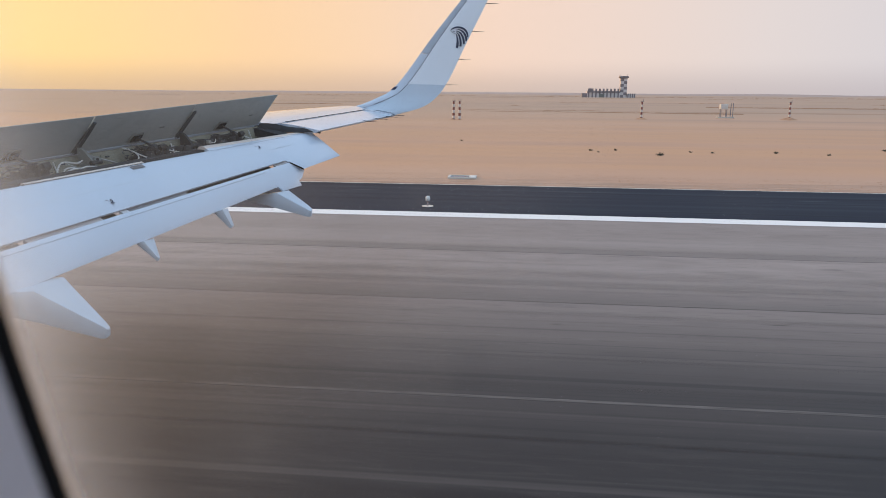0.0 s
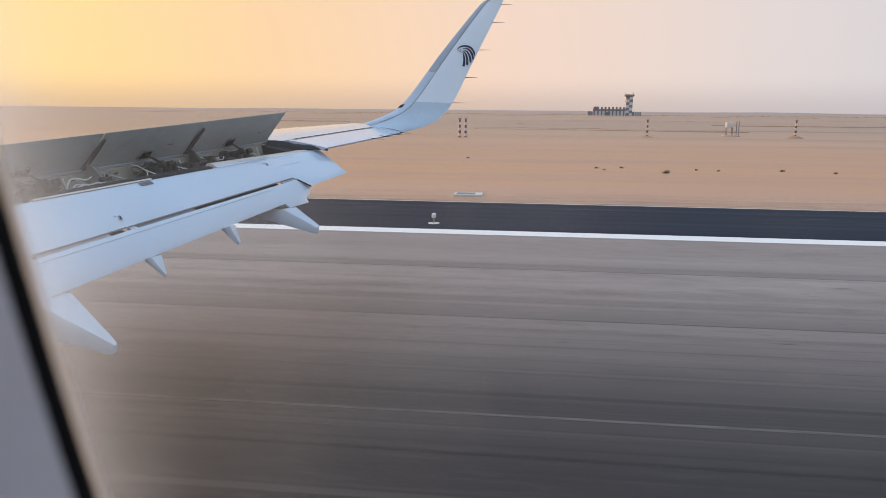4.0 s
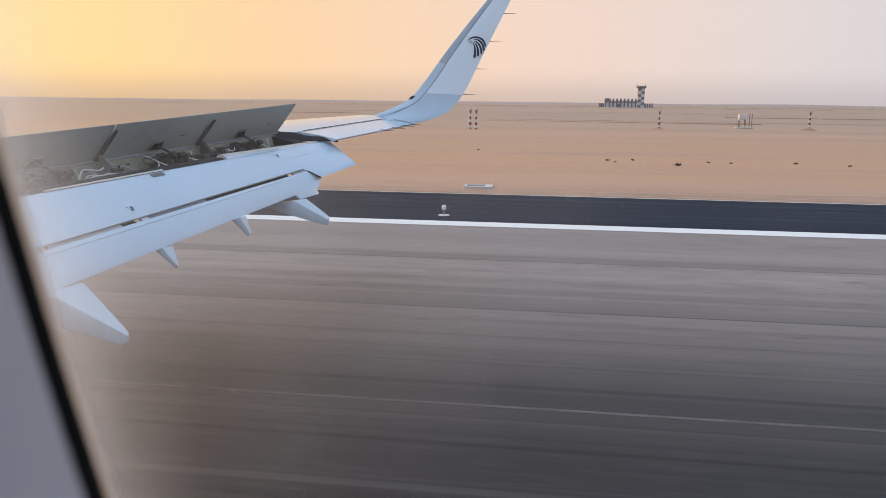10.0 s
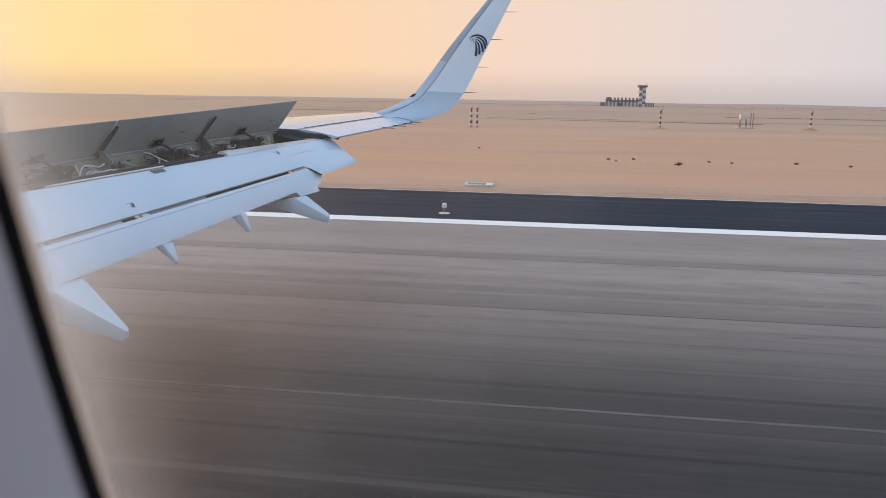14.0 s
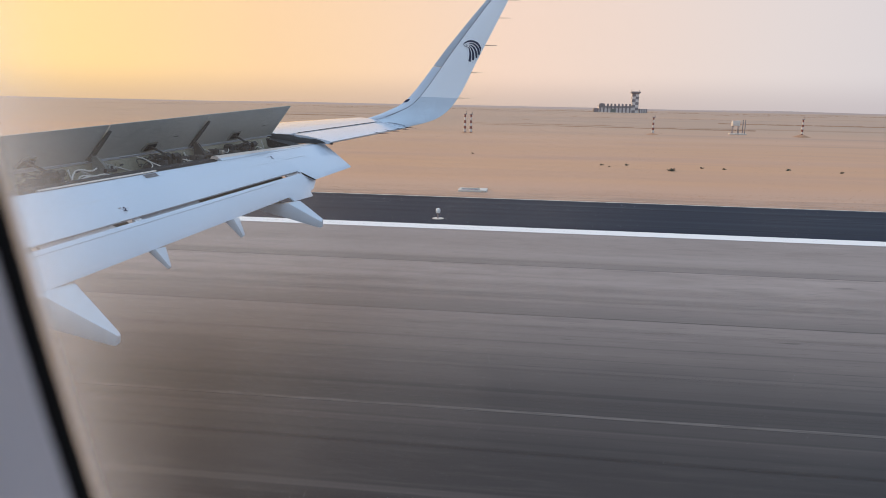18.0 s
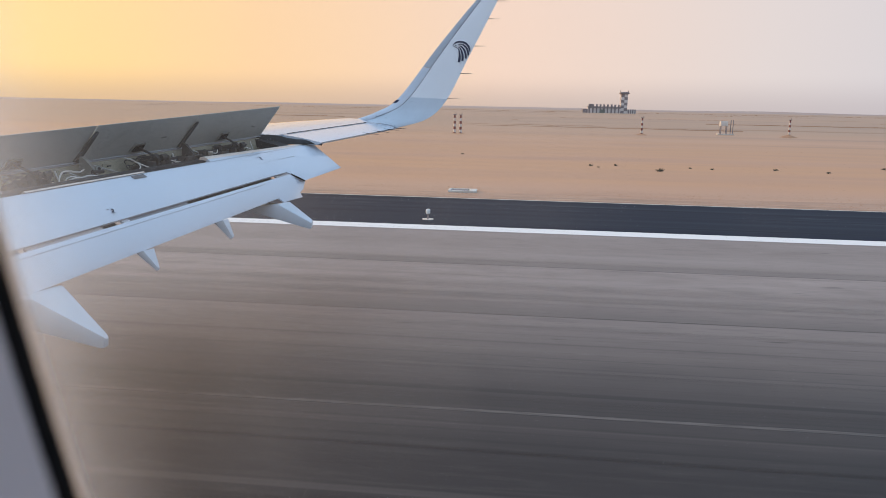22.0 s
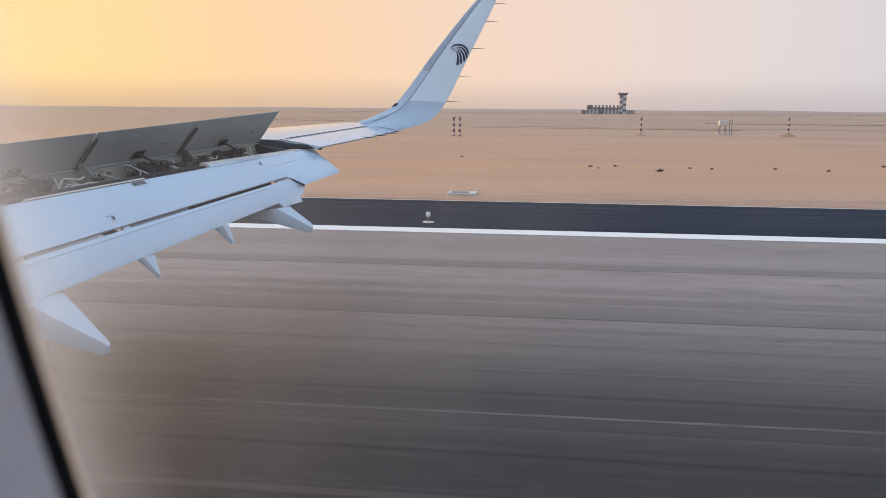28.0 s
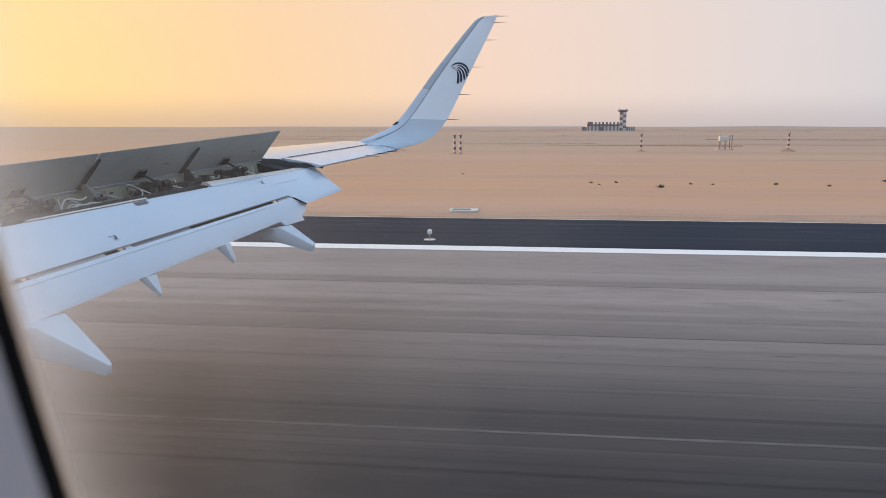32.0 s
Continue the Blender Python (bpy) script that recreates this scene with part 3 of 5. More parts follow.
for y in (5.3, 7.0, 8.75, 10.45):
    body = wpart("spoiler_actuator", rod([bay_point(y, 0.15, 0.06), bay_point(y, 0.35, 0.13), bay_point(y, 0.36, 0.13), bay_point(y, 0.62, 0.20)], [0.05, 0.05, 0.038, 0.034], 10), dark_metal, label="dark hydraulic actuator with bright pipes")
    wpart("piston", rod([bay_point(y, 0.60, 0.19), spoiler_point(y, 0.10)], 0.016), dark_metal, body)
    foot = wpart("bracket", loft([[spoiler_point(y + o, d) + Vector((0.022, 0, -0.016)) for o in (-w, w)] + [spoiler_point(y + o, d) + Vector((0.034, 0, -0.026)) for o in (w, -w)] for d, w in ((0.03, 0.11), (0.16, 0.09), (0.18, 0.08))]), bracket_grey, body, smooth=False)
    for o in (-0.062, 0.0, 0.062):
        # raised black pieces stand for the shade inside the pockets
        wpart("pocket", loft([[spoiler_point(y + o * k + e, d) + Vector((0.036, 0, -0.027)) for e in (-0.022, 0.022)] + [spoiler_point(y + o * k + e, d) + Vector((0.042, 0, -0.032)) for e in (0.022, -0.022)] for d, k in ((0.05, 1.0), (0.150, 0.8))]), black_rubber, body, smooth=False)
    for k in range(4):
        wpart("fitting", block((0.05 + 0.03 * (k % 3), 0.05 + 0.04 * (k % 2), 0.06 + 0.03 * (k % 3)), bay_point(y - 0.22 + 0.14 * k, 0.2 + 0.13 * ((k * 3) % 4), 0.05 + 0.05 * (k % 3)), 0.012), dark_metal if k % 4 != 3 else pipe_metal, body)
    for k in range(3):
        a = 0.15 + 0.22 * k
        wpart("swivel", rod([bay_point(y - 0.12 + 0.11 * k, a, 0.07 + 0.05 * k), bay_point(y - 0.06 + 0.11 * k, a + 0.05, 0.08 + 0.05 * k)], [0.045, 0.040], 12), dark_metal, body)
    for dy in (-0.10, 0.10):
        wpart("lug", block((0.10, 0.016, 0.14), bay_point(y + dy, 0.30, 0.10), 0.004), dark_metal, body)
    wpart("valve", block((0.12, 0.12, 0.12), bay_point(y + 0.19, 0.35, 0.08), 0.01), dark_metal, body)
    wpart("valve", rod([bay_point(y - 0.20, 0.2, 0.08), bay_point(y - 0.20, 0.5, 0.10)], 0.035, 10), dark_metal, body)
# slanting seal at each joint between spoilers, with its hinge arm below
for y in (6.165, 7.88, 9.60):
    wpart("spoiler_seal", loft([[spoiler_point(y, d) + Vector((0.012, o, -0.012)) for o in (-w, w)] + [spoiler_point(y, d) + Vector((0.030, o, -0.024)) for o in (w, -w)] for d, w in ((-0.03, 0.055), (0.06, 0.050), (0.20, 0.044), (0.34, 0.036), (0.46, 0.022))]), seal_dark)
    # the outer arm's darker colour stands for the shade around it
    arm = wpart("hinge_arm", loft([[bay_point(y, a, h) + Vector((0, o, 0)) for o in (-0.03, 0.03)] + [bay_point(y, a, h - t) + Vector((0, o, 0)) for o in (0.03, -0.03)] for a, h, t in ((0.0, 0.33, 0.20), (0.14, 0.30, 0.22), (0.30, 0.20, 0.16), (0.46, 0.10, 0.09))]), bracket_grey if y < 9 else dark_metal, label="hinge arm between two spoilers")
    wpart("hinge_pin", rod([bay_point(y - 0.06, 0.42, 0.12), bay_point(y + 0.09, 0.42, 0.12)], 0.028, 10), dark_metal, arm)
    if y < 9:
        eye = bay_point(y + 0.05, 0.36, 0.15)
        wpart("lug_eye", rod([eye, eye + Vector((0.030, -0.018, 0.010))], 0.040, 14), bracket_grey, arm)
        # black disc stands for the shade in the hole
        wpart("bore", rod([eye + Vector((0.029, -0.017, 0.010)), eye + Vector((0.034, -0.020, 0.012))], 0.018, 12), black_rubber, arm)
    if y > 9:
        wpart("drum", rod([bay_point(y + 0.10, 0.40, 0.10), bay_point(y + 0.13, 0.40, 0.10), bay_point(y + 0.30, 0.44, 0.11), bay_point(y + 0.33, 0.44, 0.11)], [0.03, 0.044, 0.044, 0.025], 12), dark_metal, arm)
        wpart("clamp", block((0.05, 0.09, 0.06), bay_point(y + 0.22, 0.60, 0.13), 0.012), pipe_metal, arm)
    wpart("link", rod([bay_point(y - 0.05, 0.3, 0.05), bay_point(y - 0.16, 0.55, 0.02), bay_point(y - 0.28, 0.2, 0.16)], 0.010, 6), pipe_metal, arm)
    wpart("drive_rod", rod([bay_point(y + 0.05, 0.25, 0.20), bay_point(y + 0.34, 0.5, 0.05)], 0.011), pipe_metal, arm)
# V struts and bent hydraulic lines
for y in (5.6, 7.3, 9.15, 10.9):
    wpart("brace", rod([bay_point(y - 0.16, 0.15, 0.22), bay_point(y, 0.55, 0.03), bay_point(y + 0.10, 0.25, 0.20)], 0.011, 6), pipe_pale)
rng = random.Random(7)
for k in range(104):
    near = (5.3, 7.0, 8.75, 10.45)[k % 4]
    y0, run = near - 0.30 + 0.32 * rng.random(), 0.12 + 0.20 * rng.random()
    a0, h0 = 0.12 + 0.5 * rng.random(), 0.03 + 0.16 * rng.random()
    pts = [bay_point(y0 + run * i / 9, a0 + 0.10 * math.sin(0.8 * i + k), h0 + 0.05 * abs(math.sin(0.55 * i + 2 * k))) for i in range(10)]
    wpart("hydraulic_pipe", rod(pts, 0.005 + 0.003 * rng.random(), 6), dark_metal)


def bent(pts, rounds=2):
    """The same way with its corners cut, as a pipe is bent."""
    for r in range(rounds):
        cut = [pts[0]]
        for p, q in zip(pts, pts[1:]):
            cut += [p.lerp(q, 0.28), p.lerp(q, 0.72)]
        pts = cut + [pts[-1]]
    return pts


# pale hydraulic lines: spanwise place, way across the bay, height
for way, radius in ((((7.24, 0.62, 0.00), (7.33, 0.50, 0.17), (7.46, 0.45, 0.19), (7.58, 0.50, 0.14), (7.70, 0.42, 0.17)), 0.010),
                    (((7.02, 0.84, 0.02), (7.20, 0.78, 0.04), (7.40, 0.74, 0.10), (7.52, 0.70, 0.08), (7.62, 0.74, 0.10), (7.80, 0.86, 0.03)), 0.010),
                    (((7.36, 0.55, 0.02), (7.42, 0.48, 0.12), (7.54, 0.52, 0.10)), 0.008),
                    (((6.55, 0.82, 0.03), (6.80, 0.80, 0.06), (6.98, 0.84, 0.03)), 0.009),
                    (((8.00, 0.86, 0.03), (8.12, 0.78, 0.05), (8.22, 0.82, 0.04), (8.36, 0.76, 0.06), (8.48, 0.60, 0.12), (8.50, 0.30, 0.20), (8.46, 0.15, 0.24)), 0.008),
                    (((8.46, 0.30, 0.22), (8.56, 0.55, 0.10), (8.62, 0.80, 0.03)), 0.008),
                    (((9.00, 0.62, 0.12), (9.06, 0.75, 0.08), (9.16, 0.80, 0.06)), 0.007),
                    (((9.80, 0.55, 0.16), (9.90, 0.70, 0.10), (9.98, 0.60, 0.16)), 0.007),
                    (((10.62, 0.25, 0.22), (10.80, 0.62, 0.08)), 0.010)):
    wpart("hydraulic_line", rod(bent([bay_point(*p) for p in way]), radius, 8), pipe_pale, None, "pale bent hydraulic line")
# dark blocks with stubs and cables, added to deepen the shade between the outer actuators
for y, a, h, size in ((9.12, 0.30, 0.10, 0.20), (9.32, 0.55, 0.08, 0.15), (9.84, 0.35, 0.12, 0.22), (10.06, 0.55, 0.07, 0.18), (10.22, 0.25, 0.15, 0.14)):
    box = wpart("control_box", block((0.14, size, 0.13), bay_point(y, a, h), 0.014), dark_metal, label="dark block added to deepen the shade in the bay")
    wpart("connector", rod([bay_point(y + 0.3 * size, a, h), bay_point(y + 0.9 * size, a + 0.05, h + 0.03)], [0.035, 0.028], 10), dark_metal, box)
    wpart("cable", rod([bay_point(y - 0.6 * size + 0.15 * size * i, a + 0.12, h + 0.07 * math.sin(0.7 * i)) for i in range(9)], 0.007, 6), black_rubber, box)
# shallow stiffening pads and slots on the spar wall
for y in (4.9, 6.55, 7.65, 8.3, 9.4, 10.0, 11.05):
    wpart("spar_plate", block((0.012, 0.20, 0.11), hinge(y) + Vector((0.070, 0, -0.15)), 0.004), bay_primer, label="riveted plate on the spar")
    # dark raised block stands for the shade in a slot
    wpart("spar_slot", block((0.014, 0.07, 0.018), hinge(y + 0.02) + Vector((0.078, 0, -0.13)), 0.003), dark_metal)


def winglet_section(f):
    """Section of the winglet at f from 0 (wing tip) to 1 (top): leading edge, trailing edge and outward normal."""
    le = curve_at([(-3.77, 15.25, 3.29), (-3.08, 15.56, 3.57), (-2.61, 15.80, 3.90), (-1.85, 16.30, 5.00), (-1.06, 16.80, 6.06), (-0.84, 16.88, 6.24)], f)
    te = curve_at([(-2.56, 15.25, 3.235), (-1.95, 15.65, 3.44), (-1.56, 16.00, 3.87), (-1.13, 16.40, 4.81), (-0.60, 16.82, 5.95), (-0.46, 16.90, 6.28)], f)
    return le, te


def curve_at(pts, f):
    """Smooth curve through points, f from 0 to 1."""
    p = [Vector(q) for q in pts]
    k = f * (len(p) - 1)
    i = min(int(k), len(p) - 2)
    u = k - i
    a, b = p[i], p[i + 1]
    ta = (p[i + 1] - p[i - 1]) / 2 if i else b - a
    tb = (p[i + 2] - p[i]) / 2 if i + 2 < len(p) else b - a
    return a * (2 * u**3 - 3 * u**2 + 1) + ta * (u**3 - 2 * u**2 + u) + b * (-2 * u**3 + 3 * u**2) + tb * (u**3 - u**2)


def winglet_strip(f0, f1, n, c0, c1, up, low, foot=0.0):
    out = []
    for i in range(n + 1):
        f = f0 + (f1 - f0) * i / n
        le, te = winglet_section(f)
        out.append(airfoil(le.lerp(te, c0), le.lerp(te, c1), winglet_normal(f), up + foot * max(0.0, 1 - f / 0.3) ** 1.5, low))
    return loft(out)


def winglet_normal(f):
    """Unit normal of the face that looks up and in towards the cabin."""
    le, te = winglet_section(f)
    la, ta = winglet_section(max(f - 0.02, 0))
    lb, tb = winglet_section(min(f + 0.02, 1))
    nrm = (te - le).cross((lb + tb) - (la + ta)).normalized()
    return -nrm if nrm.y > 0 else nrm


winglet = wpart("winglet", winglet_strip(0.4013, 1, 20, 0.208, 1, 0.012, 0.03), wing_white, label="upswept white winglet with a dark blue emblem")
wpart("winglet_root", winglet_strip(0, 0.4012, 14, 0.208, 1, 0.014, 0.035, 0.085), root_paint, label="curved grey foot of the winglet")
wpart("winglet_nose", winglet_strip(0.53, 1, 16, 0, 0.206, 0.012, 0.012), nose_grey, winglet, "dull grey leading edge strip")
wpart("winglet_nose", winglet_strip(0, 0.528, 16, 0, 0.206, 0.012, 0.012, 0.05), wing_paint, winglet, "white foot of the leading edge strip")


def on_winglet(c, f, off=0.03):
    le, te = winglet_section(f)
    return le.lerp(te, c) + winglet_normal(f) * off


def winglet_at(x, z):
    """Share of chord and of height of the winglet point at this x and z."""
    lo, hi = 0.4, 1.0
    for _ in range(30):
        f = (lo + hi) / 2
        le, te = winglet_section(f)
        c = (x - le.x) / (te.x - le.x)
        if le.z + (te.z - le.z) * c < z:
            lo = f
        else:
            hi = f
    return c, f


def emblem_stripe(pts, widths):
    """A curved ribbon on the inner face; pts in metres aft and up."""
    bm = bmesh.new()
    spots = [winglet_at(x, z) for x, z in pts]
    mid = [on_winglet(c, f, 0.022) for c, f in spots]
    last = None
    for i, p in enumerate(mid):
        d = (mid[min(i + 1, len(mid) - 1)] - mid[max(i - 1, 0)]).normalized()
        side = d.cross(winglet_normal(spots[i][1])).normalized() * widths[i]
        pair = (bm.verts.new(p + side), bm.verts.new(p - side))
        if last:
            bm.faces.new((last[0], pair[0], pair[1], last[1]))
        last = pair
    r = bmesh.ops.extrude_face_region(bm, geom=bm.faces[:])
    bmesh.ops.translate(bm, vec=winglet_normal(0.65) * 0.003, verts=[v for v in r["geom"] if isinstance(v, bmesh.types.BMVert)])
    return bm


# a fan of curved feathers behind a small hooked head: places in units of 4 mm aft and up, then half widths
EMBLEM_X, EMBLEM_Z, UNIT_X, UNIT_Z = -1.495, 5.085, 0.0043, 0.0044
for spine, half in (
        (((0, 0), (8, 7), (20, 14), (36, 17), (54, 15), (70, 8), (82, -4), (89, -18), (91, -32)), (0.8, 2.4, 3.4, 4.0, 4.4, 4.6, 4.4, 3.8, 2.6)),
        (((28, 2), (42, 5), (56, 1), (69, -10), (78, -24), (83, -40), (84, -52)), (0.7, 2.2, 3.2, 4.0, 4.4, 4.4, 3.4)),
        (((30, -4), (42, -6), (54, -15), (64, -30), (70, -48), (72, -68)), (0.7, 2.4, 3.4, 4.2, 4.6, 4.0)),
        (((29, -10), (38, -15), (47, -28), (53, -46), (55, -66), (54, -80)), (0.7, 2.4, 3.6, 4.4, 4.8, 4.4)),
        (((27, -15), (33, -24), (37, -40), (39, -58), (38, -76), (36, -88)), (0.7, 2.4, 3.8, 4.8, 5.4, 5.2)),
        (((0, 0), (6, -8), (14, -12), (22, -14), (27, -19)), (0.8, 1.2, 1.0, 0.9, 0.6)),
        (((12, -3), (17, -4), (22, -6)), (0.6, 2.0, 0.6))):
    pts = [(EMBLEM_X + UNIT_X * x, EMBLEM_Z + UNIT_Z * z) for x, z in spine]
    wpart("emblem", emblem_stripe(pts, [0.0052 * w for w in half]), navy_paint, winglet, "dark blue feather stripe of the emblem")
wpart("winglet_seam", rod([on_winglet(0.207, 0.12 + 0.878 * i / 22, 0.006 + 0.05 * max(0.0, 1 - (0.12 + 0.878 * i / 22) / 0.3) ** 1.5) for i in range(23)], 0.0035, 6), dark_metal, winglet)

wpart("tip_light", loft([[on_winglet(c, f, o) for c, o in ((-0.015, 0.0), (0.04, 0.020), (0.075, 0.012))] for f in (0.350, 0.365, 0.380)]), navy_paint, winglet, "dark glass of the wing tip light", smooth=False)
for f in (0.405, 0.532, 0.647, 0.748, 0.865, 0.985):
    le, te = winglet_section(f)
    wpart("static_wick", rod([te + Vector((-0.06, 0, 0)), te + Vector((0.05, 0, 0)), te + Vector((0.27, 0, 0.0))], [0.009, 0.008, 0.003], 6), dark_metal, winglet, "thin dark static wick")
for y in (13.75, 14.25, 14.75, 15.15):
    te = outer_te(y)
    wpart("static_wick", rod([te + Vector((-0.10, 0, 0.02)), te + Vector((0.04, 0, 0.0)), te + Vector((0.24, 0.0, -0.01))], [0.009, 0.008, 0.003], 6), dark_metal, None, "thin dark static wick")


def fairing(root, tail, fore, lift):
    """A canoe-shaped flap track cover. root and tail: its upper outboard, upper inboard and lower edge;
    fore: how far it runs on under the flap, lift: how much its keel rises there."""
    r, t = [Vector(p) for p in root], [Vector(p) for p in tail]
    rings = []
    for u in (-1.0, -0.5, 0.0, 0.2, 0.4, 0.6, 0.8, 0.93, 0.985, 1.0):
        if u < 0:
            up_out, up_in, low = [p + Vector((fore * u, 0, 0)) for p in r]
            low.z -= lift * u
            up_out.z += 0.05 * u
            up_in.z += 0.05 * u
        else:
            up_out, up_in, low = [a.lerp(b, u) for a, b in zip(r, t)]
        keel_out = Vector((low.x, up_out.y, low.z))
        mid = (up_out + up_in + low + keel_out) / 4
        end = 1.0 if u < 0.95 else (0.93 if u < 0.99 else 0.72)
        quad = [mid + (p - mid) * end for p in (up_in, up_out, keel_out, low)]
        ring = []
        for k in range(4):
            a, b, c = quad[k - 1], quad[k], quad[(k + 1) % 4]
            for m, w in ((0.0, 0.16), (0.5, 0.05), (1.0, 0.16)):
                ring.append(b + (a.lerp(c, m) - b) * w)
        rings.append(ring)
    return loft(rings)


FAIRINGS = [(((-4.24, 6.04, 1.98), (-4.12, 5.44, 2.005), (-4.11, 5.44, 1.70)), ((-3.48, 5.52, 1.675), (-3.46, 5.43, 1.69), (-3.49, 5.43, 1.585)), 0.6, 0.10),
            (((-3.96, 7.26, 2.10), (-3.98, 7.06, 2.11), (-4.07, 7.06, 2.075)), ((-3.835, 7.12, 1.905), (-3.825, 7.07, 1.915), (-3.85, 7.07, 1.885)), 0.16, 0.03),
            (((-3.69, 8.68, 2.22), (-3.68, 8.48, 2.23), (-3.79, 8.48, 2.175)), ((-3.565, 8.55, 2.015), (-3.565, 8.49, 2.01), (-3.60, 8.49, 1.985)), 0.16, 0.03),
            (((-3.31, 10.10, 2.27), (-3.41, 9.80, 2.27), (-3.90, 9.80, 2.155)), ((-2.90, 9.85, 2.045), (-2.89, 9.75, 2.015), (-2.91, 9.75, 1.92)), 0.3, 0.08)]
for item in FAIRINGS:
    wpart("flap_track_fairing", fairing(*item), fairing_paint, label="tapered grey flap track fairing under the flap")

# ---- cabin: window wall and a plain shell round the camera ----
WIN_X0, WIN_X1, WIN_Z0, WIN_Z1 = -0.166, 0.165, 3.45, 3.87


def rounded(x0, x1, z0, z1, r, y, n=8):
    pts = []
    for cx, cz, a0 in ((x1 - r, z1 - r, 0), (x0 + r, z1 - r, 90), (x0 + r, z0 + r, 180), (x1 - r, z0 + r, 270)):
        for i in range(n + 1):
            a = radians(a0 + 90 * i / n)
            pts.append(Vector((cx + r * math.cos(a), y, cz + r * math.sin(a))))
        if a0 == 90:
            pts += [Vector((x0, y, z1 - r + (z0 - z1 + 2 * r) * i / 13)) for i in range(1, 13)]
    return pts


def window_ring(grow, y):
    # the forward edge leans as the hull does, and bows in towards its rounded foot
    def lean(z):
        return -0.2 * (z - 3.57) + 0.0005 + 0.0013 * (max(3.66 - z, 0.0) / 0.07) ** 2
    return [p + Vector((lean(p.z) if p.x < 0 else 0.0, 0, 0)) for p in rounded(WIN_X0 + 0.030 - grow, WIN_X1 + grow, WIN_Z0 - grow, WIN_Z1 + grow, 0.09, y)]


window = thing("window_1", "rounded cabin window with a grey plastic reveal and dark seal", "window", kind="structure")
part("window_frame", loft([window_ring(0.006, 0.2080), window_ring(-0.0016, 0.2045), window_ring(-0.0012, 0.2036), window_ring(0.001, 0.2030), window_ring(0.030, 0.2030), window_ring(0.030, 0.2080)], caps=False), rim_cream, window, "cream edge of the outer pane")
part("window_seal", loft([window_ring(0.0, 0.2025), window_ring(0.0008, 0.2005), window_ring(0.0042, 0.1972), window_ring(0.014, 0.1965), window_ring(0.014, 0.2025)], caps=False), black_rubber, window, "black rubber seal round the pane")
part("window_reveal", loft([window_ring(0.0040, 0.1968), window_ring(0.0075, 0.180), window_ring(0.022, 0.145), window_ring(0.050, 0.110), window_ring(0.085, 0.085), window_ring(0.12, 0.080), window_ring(0.12, 0.1960)], caps=False), plastic_grey, window, "smooth grey plastic reveal")

# cabin wall round the window, hull shell with its row of window openings
HULL_Y, HULL_Z, HULL_R, HULL_IN = -1.60, 3.35, 1.88, 1.80


